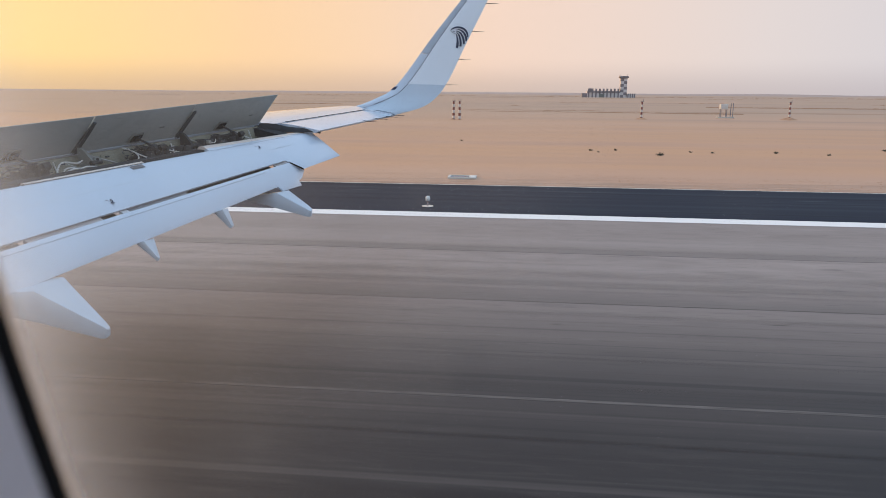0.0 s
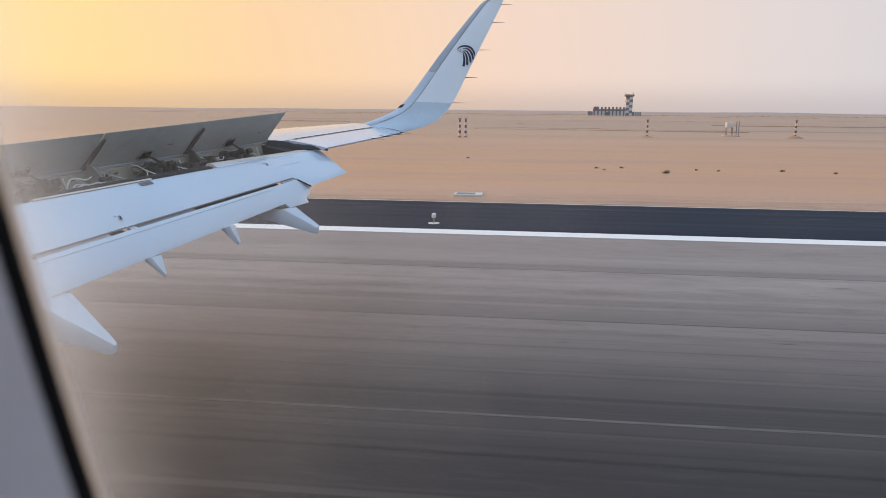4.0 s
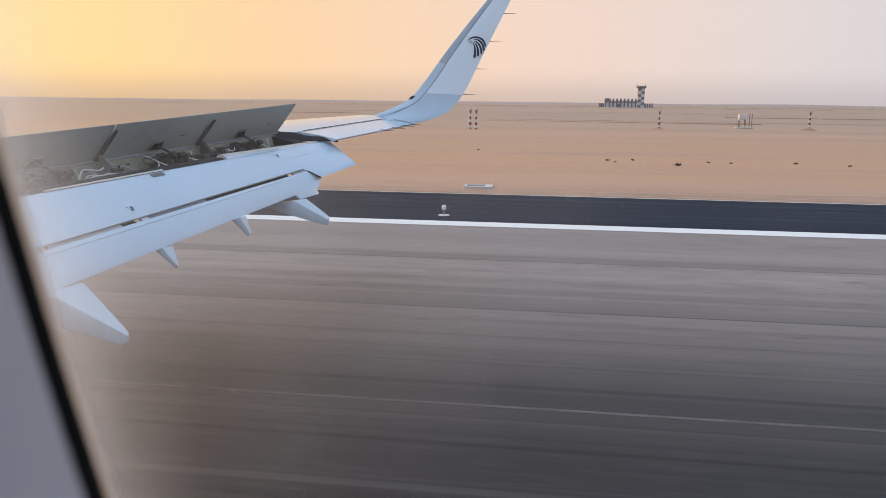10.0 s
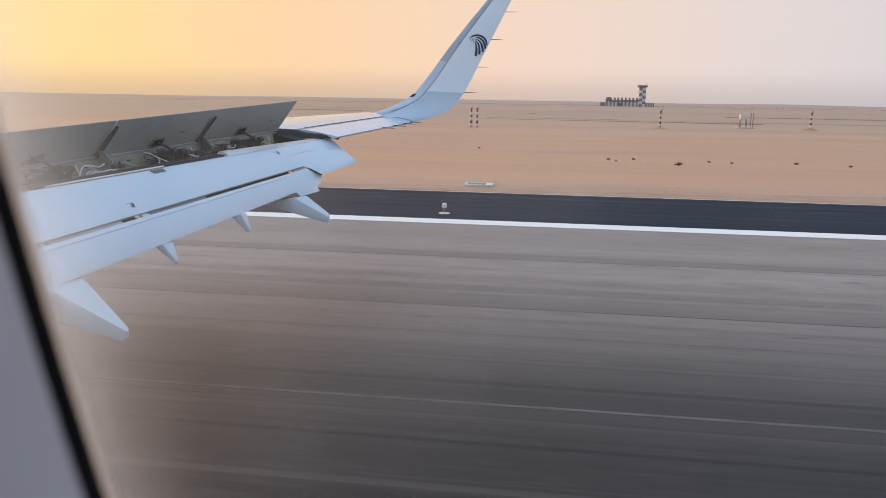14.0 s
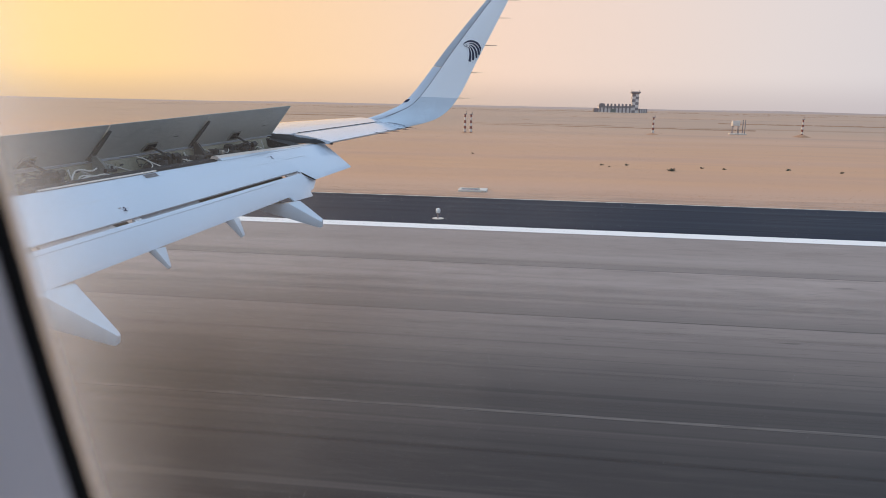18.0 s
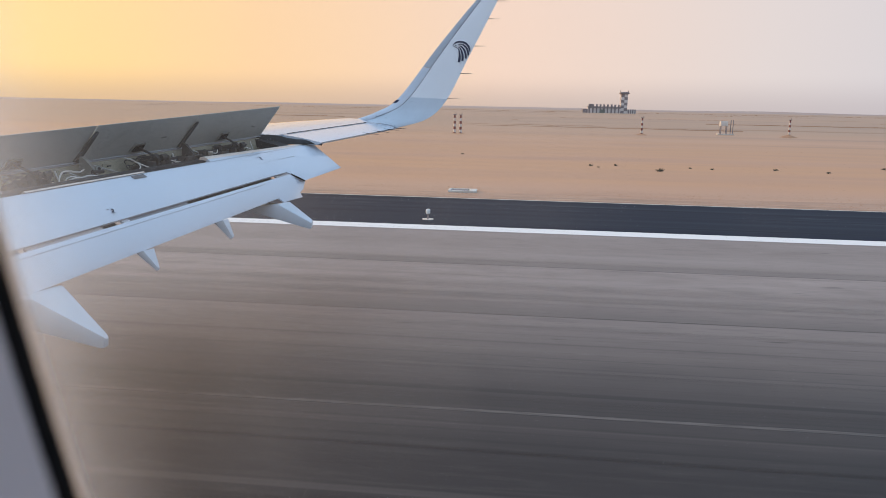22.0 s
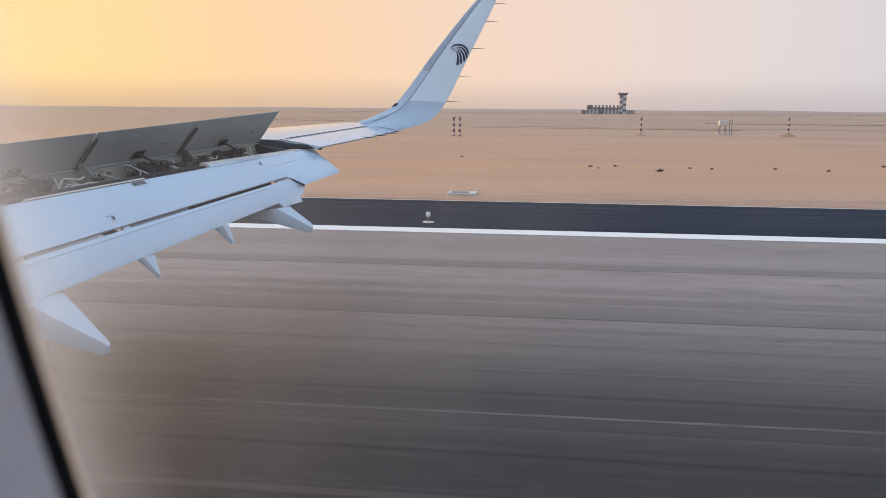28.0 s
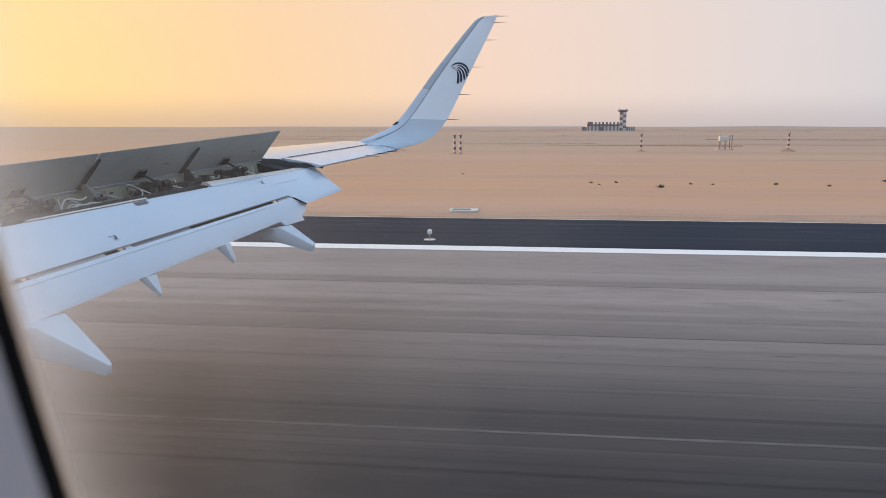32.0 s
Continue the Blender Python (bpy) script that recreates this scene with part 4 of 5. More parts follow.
def clear_pane():
    m = bpy.data.materials.new("cabin_pane")
    m.use_nodes = True
    n, l = m.node_tree.nodes, m.node_tree.links
    n.remove(n["Principled BSDF"])
    thin = n.new("ShaderNodeBsdfTransparent")
    glare_and_smears = n.new("ShaderNodeBsdfTranslucent")
    glare_and_smears.inputs[0].default_value = (0.76, 0.86, 0.97, 1)
    mix = n.new("ShaderNodeMixShader")
    geo = n.new("ShaderNodeNewGeometry")
    sep = n.new("ShaderNodeSeparateXYZ")
    l.new(geo.outputs["Position"], sep.inputs[0])
    # a soft glow is painted along the forward rim, which leans with the hull
    lean = n.new("ShaderNodeMath")
    lean.operation = "MULTIPLY_ADD"
    lean.inputs[1].default_value, lean.inputs[2].default_value = 0.150, -3.58 * 0.150
    l.new(sep.outputs["Z"], lean.inputs[0])
    across = n.new("ShaderNodeMath")
    across.operation = "ADD"
    l.new(sep.outputs["X"], across.inputs[0])
    l.new(lean.outputs[0], across.inputs[1])
    fade = n.new("ShaderNodeMapRange")
    fade.inputs["From Min"].default_value, fade.inputs["From Max"].default_value = -0.146, -0.094
    fade.inputs["To Min"].default_value, fade.inputs["To Max"].default_value = 1.0, 0.0
    l.new(across.outputs[0], fade.inputs[0])
    soft = n.new("ShaderNodeMath")
    soft.operation = "POWER"
    soft.inputs[1].default_value = 2.4
    l.new(fade.outputs[0], soft.inputs[0])
    strength = n.new("ShaderNodeMath")
    strength.operation = "MULTIPLY"
    strength.inputs[1].default_value = 0.19
    l.new(soft.outputs[0], strength.inputs[0])
    spots = n.new("ShaderNodeTexNoise")
    spots.inputs["Scale"].default_value = 60.0
    l.new(geo.outputs["Position"], spots.inputs["Vector"])
    vary = n.new("ShaderNodeMapRange")
    vary.inputs["To Min"].default_value, vary.inputs["To Max"].default_value = 0.8, 1.2
    l.new(spots.outputs["Fac"], vary.inputs[0])
    amount = n.new("ShaderNodeMath")
    amount.operation = "MULTIPLY"
    l.new(strength.outputs[0], amount.inputs[0])
    l.new(vary.outputs[0], amount.inputs[1])
    # faint wiped smears all over the pane
    wipe = n.new("ShaderNodeMapping")
    wipe.inputs["Scale"].default_value = (17.0, 1.0, 8.0)
    wipe.inputs["Rotation"].default_value = (0.0, 0.5, 0.0)
    wipe.inputs["Location"].default_value = (2.3, 0.0, 1.1)
    l.new(geo.outputs["Position"], wipe.inputs[0])
    smear = n.new("ShaderNodeTexNoise")
    smear.inputs["Scale"].default_value, smear.inputs["Detail"].default_value = 1.0, 4.0
    l.new(wipe.outputs[0], smear.inputs["Vector"])
    film = n.new("ShaderNodeMapRange")
    film.interpolation_type = "SMOOTHSTEP"
    film.inputs["From Min"].default_value, film.inputs["From Max"].default_value = 0.46, 0.78
    film.inputs["To Max"].default_value = 0.020
    l.new(smear.outputs["Fac"], film.inputs[0])
    # veiling glare painted over the forward half, strongest at middle height
    glare = n.new("ShaderNodeMapRange")
    glare.inputs["From Min"].default_value, glare.inputs["From Max"].default_value = -0.146, 0.02
    glare.inputs["To Min"].default_value, glare.inputs["To Max"].default_value = 1.0, 0.0
    l.new(across.outputs[0], glare.inputs[0])
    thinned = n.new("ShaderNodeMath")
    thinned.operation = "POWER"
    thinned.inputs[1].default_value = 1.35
    l.new(glare.outputs[0], thinned.inputs[0])
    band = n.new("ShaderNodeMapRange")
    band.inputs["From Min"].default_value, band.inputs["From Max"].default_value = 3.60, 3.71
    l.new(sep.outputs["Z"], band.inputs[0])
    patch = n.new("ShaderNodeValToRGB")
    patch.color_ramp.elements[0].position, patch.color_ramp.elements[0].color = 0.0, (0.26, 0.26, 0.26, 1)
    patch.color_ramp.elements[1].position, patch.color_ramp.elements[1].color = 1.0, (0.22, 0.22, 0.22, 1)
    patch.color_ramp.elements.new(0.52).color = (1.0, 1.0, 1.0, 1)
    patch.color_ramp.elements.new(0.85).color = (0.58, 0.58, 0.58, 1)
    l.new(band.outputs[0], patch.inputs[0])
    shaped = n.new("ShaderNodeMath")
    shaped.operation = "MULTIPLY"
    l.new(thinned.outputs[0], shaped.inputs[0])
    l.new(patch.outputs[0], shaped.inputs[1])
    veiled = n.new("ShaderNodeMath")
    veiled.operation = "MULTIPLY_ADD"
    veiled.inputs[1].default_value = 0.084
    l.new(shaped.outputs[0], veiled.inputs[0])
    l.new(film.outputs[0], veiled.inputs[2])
    both = n.new("ShaderNodeMath")
    both.operation = "ADD"
    l.new(amount.outputs[0], both.inputs[0])
    l.new(veiled.outputs[0], both.inputs[1])
    l.new(both.outputs[0], mix.inputs[0])
    l.new(thin.outputs[0], mix.inputs[1])
    l.new(glare_and_smears.outputs[0], mix.inputs[2])
    l.new(mix.outputs[0], n["Material Output"].inputs[0])
    return m


pane = part("pane", block((0.42, 0.0012, 0.50), (-0.01, 0.2095, 3.67)), clear_pane(), window, "clear acrylic pane with a glow painted along its rim", smooth=False)
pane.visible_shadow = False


def square_ring(y, x0=-0.36, x1=0.36, z0=3.27, z1=4.05):
    """A rectangle with as many points as a window ring, so that the two can be skinned."""
    out = []
    for p in window_ring(0.0, y):
        dx, dz = p.x - (WIN_X0 + WIN_X1) / 2, p.z - (WIN_Z0 + WIN_Z1) / 2
        k = min(0.36 / max(abs(dx), 1e-6), 0.39 / max(abs(dz), 1e-6))
        out.append(Vector((dx * k, y, 3.66 + dz * k)))
    return out


wall_panel = part("wall_cabin", loft([window_ring(0.118, 0.082), square_ring(0.150), square_ring(0.240), window_ring(0.055, 0.235)], caps=False), plastic_grey)
tagged(wall_panel, "plain grey plastic cabin wall panel round the window", "cabin wall", kind="structure")


def hull():
    """A length of round hull, two skins thick, with openings for the cabin windows."""
    bm = bmesh.new()
    xs = [-9.0, -7.0, -5.0] + [-4.43 + 0.508 * i + d for i in range(8) for d in (0.0, 0.24)] + [-0.36, 0.36] + [0.65, 0.89, 1.158, 1.398, 1.9]
    xs = sorted(x for x in xs if not (-0.36 < x < 0.36))
    holes = {round(-4.43 + 0.508 * i, 3) for i in range(8)} | {0.65, 1.158}
    degs = [-2.4, 7.0, 16.0, 21.0, 35, 50, 65, 80, 100, 115, 130, 145, 159, 164, 173, 182.4, 200, 215, 230, 250, 270, 290, 310, 325, 340]
    def ring(r):
        return [[bm.verts.new((x, HULL_Y + r * math.cos(radians(a)), HULL_Z + r * math.sin(radians(a)))) for a in degs] for x in xs]
    out, inn = ring(HULL_R), ring(HULL_IN)
    k = len(degs)
    for i in range(len(xs) - 1):
        for j in range(k):
            a = degs[j]
            row = a in (7.0, 164)
            opening = row and round(xs[i], 3) in holes
            own = abs(xs[i] + 0.36) < 1e-6 and a in (-2.4, 7.0, 16.0)
            jj = (j + 1) % k
            if opening or own:
                q = [(i, j), (i, jj), (i + 1, jj), (i + 1, j)]
                inner = {"low": own and a > -2.0, "high": own and a < 15.0}
                for side, ((p, s), (p2, s2)) in zip(("fore", "high", "aft", "low"), zip(q, q[1:] + q[:1])):
                    if not inner.get(side):
                        bm.faces.new((out[p][s], out[p2][s2], inn[p2][s2], inn[p][s]))
                continue
            bm.faces.new((out[i][j], out[i][jj], out[i + 1][jj], out[i + 1][j]))
            bm.faces.new((inn[i][j], inn[i + 1][j], inn[i + 1][jj], inn[i][jj]))
    bm.faces.new(out[0])
    bm.faces.new(inn[0])
    for j in range(k):
        jj = (j + 1) % k
        bm.faces.new((out[-1][j], out[-1][jj], inn[-1][jj], inn[-1][j]))
    return bm


hull_wall = part("wall_hull", hull(), wing_white)
tagged(hull_wall, "plain white length of round aircraft hull with window openings", "aircraft hull", kind="structure")
floor = part("floor", block((10.6, 3.2, 0.06), (-3.5, HULL_Y, 2.62)), plastic_grey, smooth=False)
tagged(floor, "plain grey cabin floor", "floor", kind="structure")

# ---- flap markings ----
gravel_mat = material("gravel_clods", (0.44, 0.250, 0.145), 0.9, grain=0.3, scale=(2, 2, 2), fine=(9, 9, 9))


def number_on_flap(text, y, u, size):
    """A painted numeral lying on the main flap."""
    curve = bpy.data.curves.new("numeral", "FONT")
    curve.body, curve.size, curve.align_x, curve.extrude = text, size, "CENTER", 0.001
    curve.offset = 0.004
    tmp = new("numeral_text", curve)
    me = bpy.data.meshes.new_from_object(tmp.evaluated_get(bpy.context.evaluated_depsgraph_get()))
    bpy.data.objects.remove(tmp)
    right = (flap_le(y + 0.5) - flap_le(y)).normalized()
    ahead = (flap_le(y) - flap_te(y)).normalized()
    nrm = right.cross(ahead).normalized()
    ahead = nrm.cross(right)
    at = flap_le(y).lerp(flap_te(y), u) + nrm * 0.030
    m = Matrix((right, ahead, nrm)).transposed().to_4x4()
    m = m @ Matrix.Rotation(radians(-22), 4, "Z")
    m.translation = at
    me.transform(wing_inv @ m)
    me.materials.clear()
    me.materials.append(navy_paint)
    ob = new("numeral", me)
    ob.parent = main_flap
    ob["label"] = "small painted number 2"


number_on_flap("2", 7.12, 0.83, 0.075)
number_on_flap("2", 10.35, 0.31, 0.075)


def on_flap(y, u, off):
    return flap_le(y).lerp(flap_te(y), u) + UP_FLAP * off


# short stencilled marks on the flap and on the undersides of the spoilers
for y, u, w in ((7.09, 0.74, 0.016), (10.30, 0.22, 0.018)):
    wpart("stencil_mark", loft([[on_flap(e, u + d, o) for d, o in ((-0.008, 0.0235), (0.008, 0.0235), (0.008, 0.0275), (-0.008, 0.0275))] for e in (y - w, y + w)]), seal_grey, main_flap, "faint grey stencil mark", smooth=False)
for panel, y in zip(spoilers[2:], (9.10, 11.05)):
    wpart("stencil_mark", loft([[spoiler_point(e, d) + Vector((0.030, 0, -0.024)) for d in (0.235, 0.255)] + [spoiler_point(e, d) + Vector((0.035, 0, -0.028)) for d in (0.255, 0.235)] for e in (y - 0.04, y + 0.04)]), bracket_grey, panel, "short dark stencil mark", smooth=False)
wpart("stud", rod([on_flap(11.98, 0.06, 0.010), on_flap(11.98, 0.06, 0.034)], 0.022, 8), seal_dark, main_flap, "small dark stud at the flap corner")
# a dark wear plate near the flap's nose, and two pressed seams along the panel
wpart("wear_plate", loft([[on_flap(y, u, o) for u, o in ((0.05, 0.016), (0.15, 0.022), (0.15, 0.026), (0.05, 0.020))] for y in (7.86, 8.06)]), wear_grey, main_flap, "dark grey wear plate on the flap", smooth=False)
for u in (0.47,):
    wpart("panel_seam", loft([[on_flap(y, u + d, o) for d, o in ((-0.006, 0.0235), (0.006, 0.0235), (0.006, 0.0262), (-0.006, 0.0262))] for y in (4.0, 11.2)]), bare_metal, main_flap, smooth=False)


def on_aft(y, u, off):
    return (flap_te(y) + Vector((0.030, 0, -0.038))).lerp(aft_te(y), u) + UP_AFT * off


wpart("panel_seam", loft([[on_aft(y, 0.15 + d, o) for d, o in ((-0.006, 0.016), (0.006, 0.016), (0.006, 0.0225), (-0.006, 0.0225))] for y in (3.5, 6.5, 9.9)]), bare_metal, aft_flap, smooth=False)
slot_tan = material("slot_tan", (0.50, 0.455, 0.44), 0.6, grain=0.15, scale=(3, 3, 3))
# slot pieces: black ones stand for its shade, the white one for a glint
for y0, y1, mat, words in ((1.2, 5.93, black_rubber, "black strip standing for the shade in the slot"), (5.94, 6.86, slot_tan, "pale tan strip in the slot"),
                           (6.87, 7.14, black_rubber, "black strip standing for the shade in the slot"), (7.15, 7.25, wing_white, "white block standing for the sunlit glint in the slot"),
                           (7.26, 8.24, seal_grey, "grey seal in the slot"), (8.25, 10.28, black_rubber, "black strip standing for the shade in the slot"),
                           (10.29, 10.72, slot_tan, "pale tan strip in the slot")):
    offs = ((-0.10, 0, -0.028), (-0.04, 0, -0.066), (-0.05, 0, -0.080), (-0.12, 0, -0.050)) if mat is black_rubber else ((-0.02, 0, -0.012), (0.020, 0, -0.034), (0.016, 0, -0.050), (-0.03, 0, -0.040))
    wpart("slot_fill", loft([[flap_te(y) + Vector(o) for o in offs] for y in (y0, (y0 + y1) / 2, y1)]), mat, main_flap, words, smooth=False)
wpart("slot_edge", rod([flap_te(y) + Vector((0.004, 0, -0.006)) for y in (1.2, 4.0, 7.0, 10.55)], 0.005, 6), seal_grey, main_flap, "thin dark trailing edge of the flap")
wpart("aileron_seam", rod([aileron_gap(y) + Vector((0.006, 0, 0.004)) for y in (12.1, 13.5, 15.02)], 0.004, 6), black_rubber, None, "dark gap ahead of the aileron")
wpart("flap_end_gap", rod([flap_te(10.60) + Vector((-0.02, 0.01, 0.012)), flap_te_out(10.79) + Vector((0.0, -0.02, 0.0))], 0.012, 6), black_rubber, main_flap, "dark gap at the end of the slot")
# curved nose at the outer wing, edge coloured as sunset glow; dark hollow below


def nose_rise(y):
    """How far the flap's nose stands over its front edge."""
    return 0.062 - 0.019 * (y - 9.7)


NOSE_SPANS = (9.35, 9.72, 10.2, 10.7, 11.3, 11.9, 12.06)
wpart("flap_nose", loft([[flap_le(y) + Vector((a, 0, b * nose_rise(y))) for a, b in ((0.012, 0.10), (-0.015, 0.36), (-0.030, 0.50), (-0.060, 0.20), (-0.04, -0.8))] for y in NOSE_SPANS]), wing_paint, main_flap, "smooth curved nose of the flap")
# edge and strip are coloured as if they reflected the sunset
wpart("nose_edge", loft([[flap_le(y) + Vector((a, 0, b * nose_rise(y))) for a, b in ((-0.031, 0.51), (-0.060, 0.85), (-0.095, 1.02), (-0.140, 0.90), (-0.170, 0.2), (-0.08, 0.2))] for y in NOSE_SPANS]), nose_sunset, main_flap, "flap nose edge, tan with painted sunset reflection")
wpart("nose_strip", loft([[flap_le(y) + Vector(o) for o in ((0.012, 0, 0.012), (-0.012, 0, 0.026), (-0.035, 0, 0.022), (-0.03, 0, 0.0))] for y in (6.5, 7.3, 8.12)]), nose_sunset, main_flap, "strip along the flap nose, pale with painted sunlight")
upper = [(-4.324, 11.5, 3.183), (-4.18, 11.6, 3.191), (-4.035, 11.7, 3.175), (-3.889, 11.8, 3.129), (-3.759, 11.9, 3.107), (-3.597, 12.0, 3.1), (-3.381, 12.1, 3.03)]
lower = [(-4.352, 11.4, 3.036), (-4.15, 11.5, 3.034), (-4.006, 11.6, 3.031), (-3.859, 11.7, 3.033), (-3.73, 11.8, 3.035), (-3.548, 11.9, 3.038), (-3.344, 12.0, 3.011)]


def shroud_ring(a, b):
    """A bowed sheet from its upper to its lower edge."""
    a, b = Vector(a), Vector(b)
    face = [a.lerp(b, u) + Vector((0.006, -0.006, 0.010)) * math.sin(math.pi * u) for u in (0.0, 0.2, 0.45, 0.7, 1.0)]
    return face + [p + Vector((-0.02, 0.03, -0.01)) for p in reversed(face)]


# the shroud's dark colour also stands for the shade in the hollow
wpart("shroud", loft([shroud_ring(a, b) for a, b in zip(upper, lower)]), shroud_grey, label="dark curved shroud between flap end and wing")

# ---- beside the runway ----


def shrub(r, seed):
    """A low desert shrub: thin twigs from one root with many small leaves."""
    rnd = random.Random(seed)
    twigs, leaves = bmesh.new(), bmesh.new()
    for k in range(22):
        a, lean = 2 * math.pi * rnd.random(), 0.3 + 0.9 * rnd.random()
        tip = Vector((math.cos(a) * math.sin(lean), math.sin(a) * math.sin(lean), math.cos(lean) * 0.75)) * r * (0.7 + 0.4 * rnd.random())
        side = Vector((-math.sin(a), math.cos(a), 0)) * 0.008
        v = [twigs.verts.new(p) for p in (-side, side, tip * 0.6, )]
        twigs.faces.new(v)
        for j in range(16):
            c = tip * (0.45 + 0.6 * rnd.random()) + Vector((rnd.gauss(0, 0.1), rnd.gauss(0, 0.1), rnd.gauss(0, 0.06))) * r
            c.z = max(c.z, 0.02)
            e1 = Vector((rnd.gauss(0, 1), rnd.gauss(0, 1), rnd.gauss(0, 1))).normalized() * r * 0.09
            e2 = e1.orthogonal().normalized() * r * 0.05
            q = [leaves.verts.new(c + o) for o in (-e1, e2, e1, -e2)]
            leaves.faces.new(q)
    root = thing("shrub", "small dry grey green shrub on the sand", "shrub", "shrubs on the sand")
    part("twigs", twigs, bush_green, root, smooth=False)
    part("leaves", leaves, bush_green, root, smooth=False)
    return root


for x, y, r, seed in ((9.28, 45.4, 0.30, 1), (5.24, 48.7, 0.17, 2), (6.99, 49.2, 0.18, 3), (5.62, 47.4, 0.12, 4), (11.84, 48.5, 0.15, 5), (13.14, 48.0, 0.15, 6),
                      (17.42, 48.6, 0.20, 7), (20.35, 47.6, 0.18, 8), (-4.2, 56.8, 0.16, 9), (26.0, 52.0, 0.24, 10), (-18.0, 60.0, 0.30, 11)):
    s = shrub(r, seed)
    s.location = (x, y, -0.10)


def edge_light():
    root = thing("runway_light", "white domed runway edge light on a short stem", "runway light", "runway edge lights")
    part("base_plate", rod([(0, 0, 0), (0, 0, 0.02)], 0.26, 16), concrete, root)
    part("stem", rod([(0, 0, 0.02), (0, 0, 0.22)], 0.030, 10), tower_grey, root)
    lamp = part("lamp_body", rod([(0, 0, 0.20), (0, 0, 0.26)], [0.05, 0.085], 12), tower_grey, root)
    part("dome", rod([(0, 0, 0.26), (0, 0, 0.29), (0, 0, 0.40), (0, 0, 0.45), (0, 0, 0.47)], [0.090, 0.105, 0.102, 0.085, 0.03], 16), glass_white, lamp, "white glass dome")
    return root


first = edge_light()
first.scale = (0.75, 0.75, 0.75)
first.location = (-2.79, 22.85, 0.0)
for k in (-3, -2, -1, 1, 2, 3):
    copy_thing(first, pose(-2.79 + 60 * k, 22.85, 0))


def light_pit():
    root = thing("cable_pit", "pale concrete cable pit frame set in the sand", "cable pit", "cable pits")
    for sx, sy, cx, cy in ((1.3, 0.11, 0, -0.42), (1.3, 0.11, 0, 0.42), (0.11, 0.73, -0.595, 0), (0.34, 0.73, 0.48, 0)):
        part("curb", block((sx, sy, 0.10), (cx, cy, 0.0), 0.012), concrete, root)
    part("cover", block((0.77, 0.73, 0.04), (-0.155, 0, -0.01), 0.006), tower_grey, root, "dark recessed cover")
    return root


pit = light_pit()
pit.location = (-2.3, 31.9, -0.08)
for k in (-2, -1, 1, 2):
    copy_thing(pit, pose(-2.3 + 60 * k, 31.9, -0.08))


def striped_mast(h, r):
    root = thing("marker_mast", "red and white banded marker mast on a sand mound", "mast", "banded masts")
    n = 7
    for i in range(n):
        part("band", rod([(0, 0, h * i / n), (0, 0, h * (i + 1) / n)], r * (1.5 - 0.6 * i / n), 10), mast_red if i % 2 == 0 else mast_white, root)
    part("cap", block((0.5, 0.12, 0.10), (0, 0, h + 0.05), 0.01), tower_grey, root)
    part("aerial", rod([(0.18, 0, h + 0.1), (0.18, 0, h + 0.42)], 0.035, 6), tower_grey, root)
    part("foot", rod([(0, 0, -0.10), (0, 0, 0.12), (0, 0, 0.30)], [1.5, 0.85, 0.30], 14), gravel_mat, root, "low sand mound")
    return root


m0 = striped_mast(2.8, 0.13)
m0.location = (20.5, 117.8, -0.35)
for x, y in ((46.7, 126.3), (-8.7, 101.0), (-7.8, 100.4)):
    copy_thing(m0, pose(x, y, -0.30))
cabinet = thing("equipment_cabinet", "white equipment cabinet on a steel stand in the sand", "cabinet", at=(37.9, 132.5, -0.35))
box = part("cabinet_body", block((1.3, 0.8, 0.9), (-0.4, 0, 1.95), 0.03), mast_white, cabinet)
part("door", block((0.56, 0.03, 0.74), (-0.70, -0.41, 1.95), 0.01), mast_white, box)
part("door", block((0.56, 0.03, 0.74), (-0.10, -0.41, 1.95), 0.01), mast_white, box)
for x, y in ((-0.9, -0.3), (0.1, -0.3), (-0.9, 0.3), (0.1, 0.3)):
    part("leg", block((0.10, 0.10, 1.55), (x, y, 0.76), 0.008), tower_grey, cabinet)
part("ladder_post", block((0.12, 0.12, 2.6), (0.85, 0, 1.3), 0.01), tower_grey, cabinet)
part("ladder_post", block((0.12, 0.12, 2.6), (1.25, 0, 1.3), 0.01), tower_grey, cabinet)
part("plinth", block((2.9, 1.2, 0.2), (0, 0, 0.05), 0.02), concrete, cabinet)

# far terminal and its chequered tower
tower = thing("control_tower", "chequered grey and white airport tower far off in the desert", "tower", at=(119.7, 814.0, -0.6))
SIDE, LEVEL = 7.2, 3.0
for level in range(7):
    for i in range(2):
        for j in range(2):
            mat = tower_white if (level + i + j) % 2 else tower_grey
            part("facade_panel", block((SIDE / 2, SIDE / 2, LEVEL), ((i - 0.5) * SIDE / 2, (j - 0.5) * SIDE / 2, LEVEL * (level + 0.5)), 0.03), mat, tower, smooth=False)
cab = part("cab", loft([[(sx * w, sy * w, z) for sx, sy in ((-1, -1), (1, -1), (1, 1), (-1, 1))] for w, z in ((3.6, 21.0), (5.0, 22.0), (5.0, 22.9), (4.6, 23.0), (4.6, 23.5))]), tower_grey, tower, smooth=False)
for sx in (-1, 1):
    part("aerial", rod([(sx * 4.3, 0, 23.4), (sx * 4.3, 0, 25.4)], 0.30, 6), tower_grey, cab)
terminal = thing("terminal_building", "long low building with grey and white upright panels beside the tower", "building", at=(98.0, 816.0, -0.6))
terminal_wall = part("wall", block((36.0, 12.0, 7.0), (0, 0, 3.5)), tower_white, terminal, smooth=False)
part("wall", block((5.6, 10.0, 4.6), (-20.6, 0, 2.3)), tower_grey, terminal, "low grey end block", smooth=False)
part("roof", block((36.6, 12.6, 0.5), (0, 0, 7.2)), tower_grey, terminal, smooth=False)
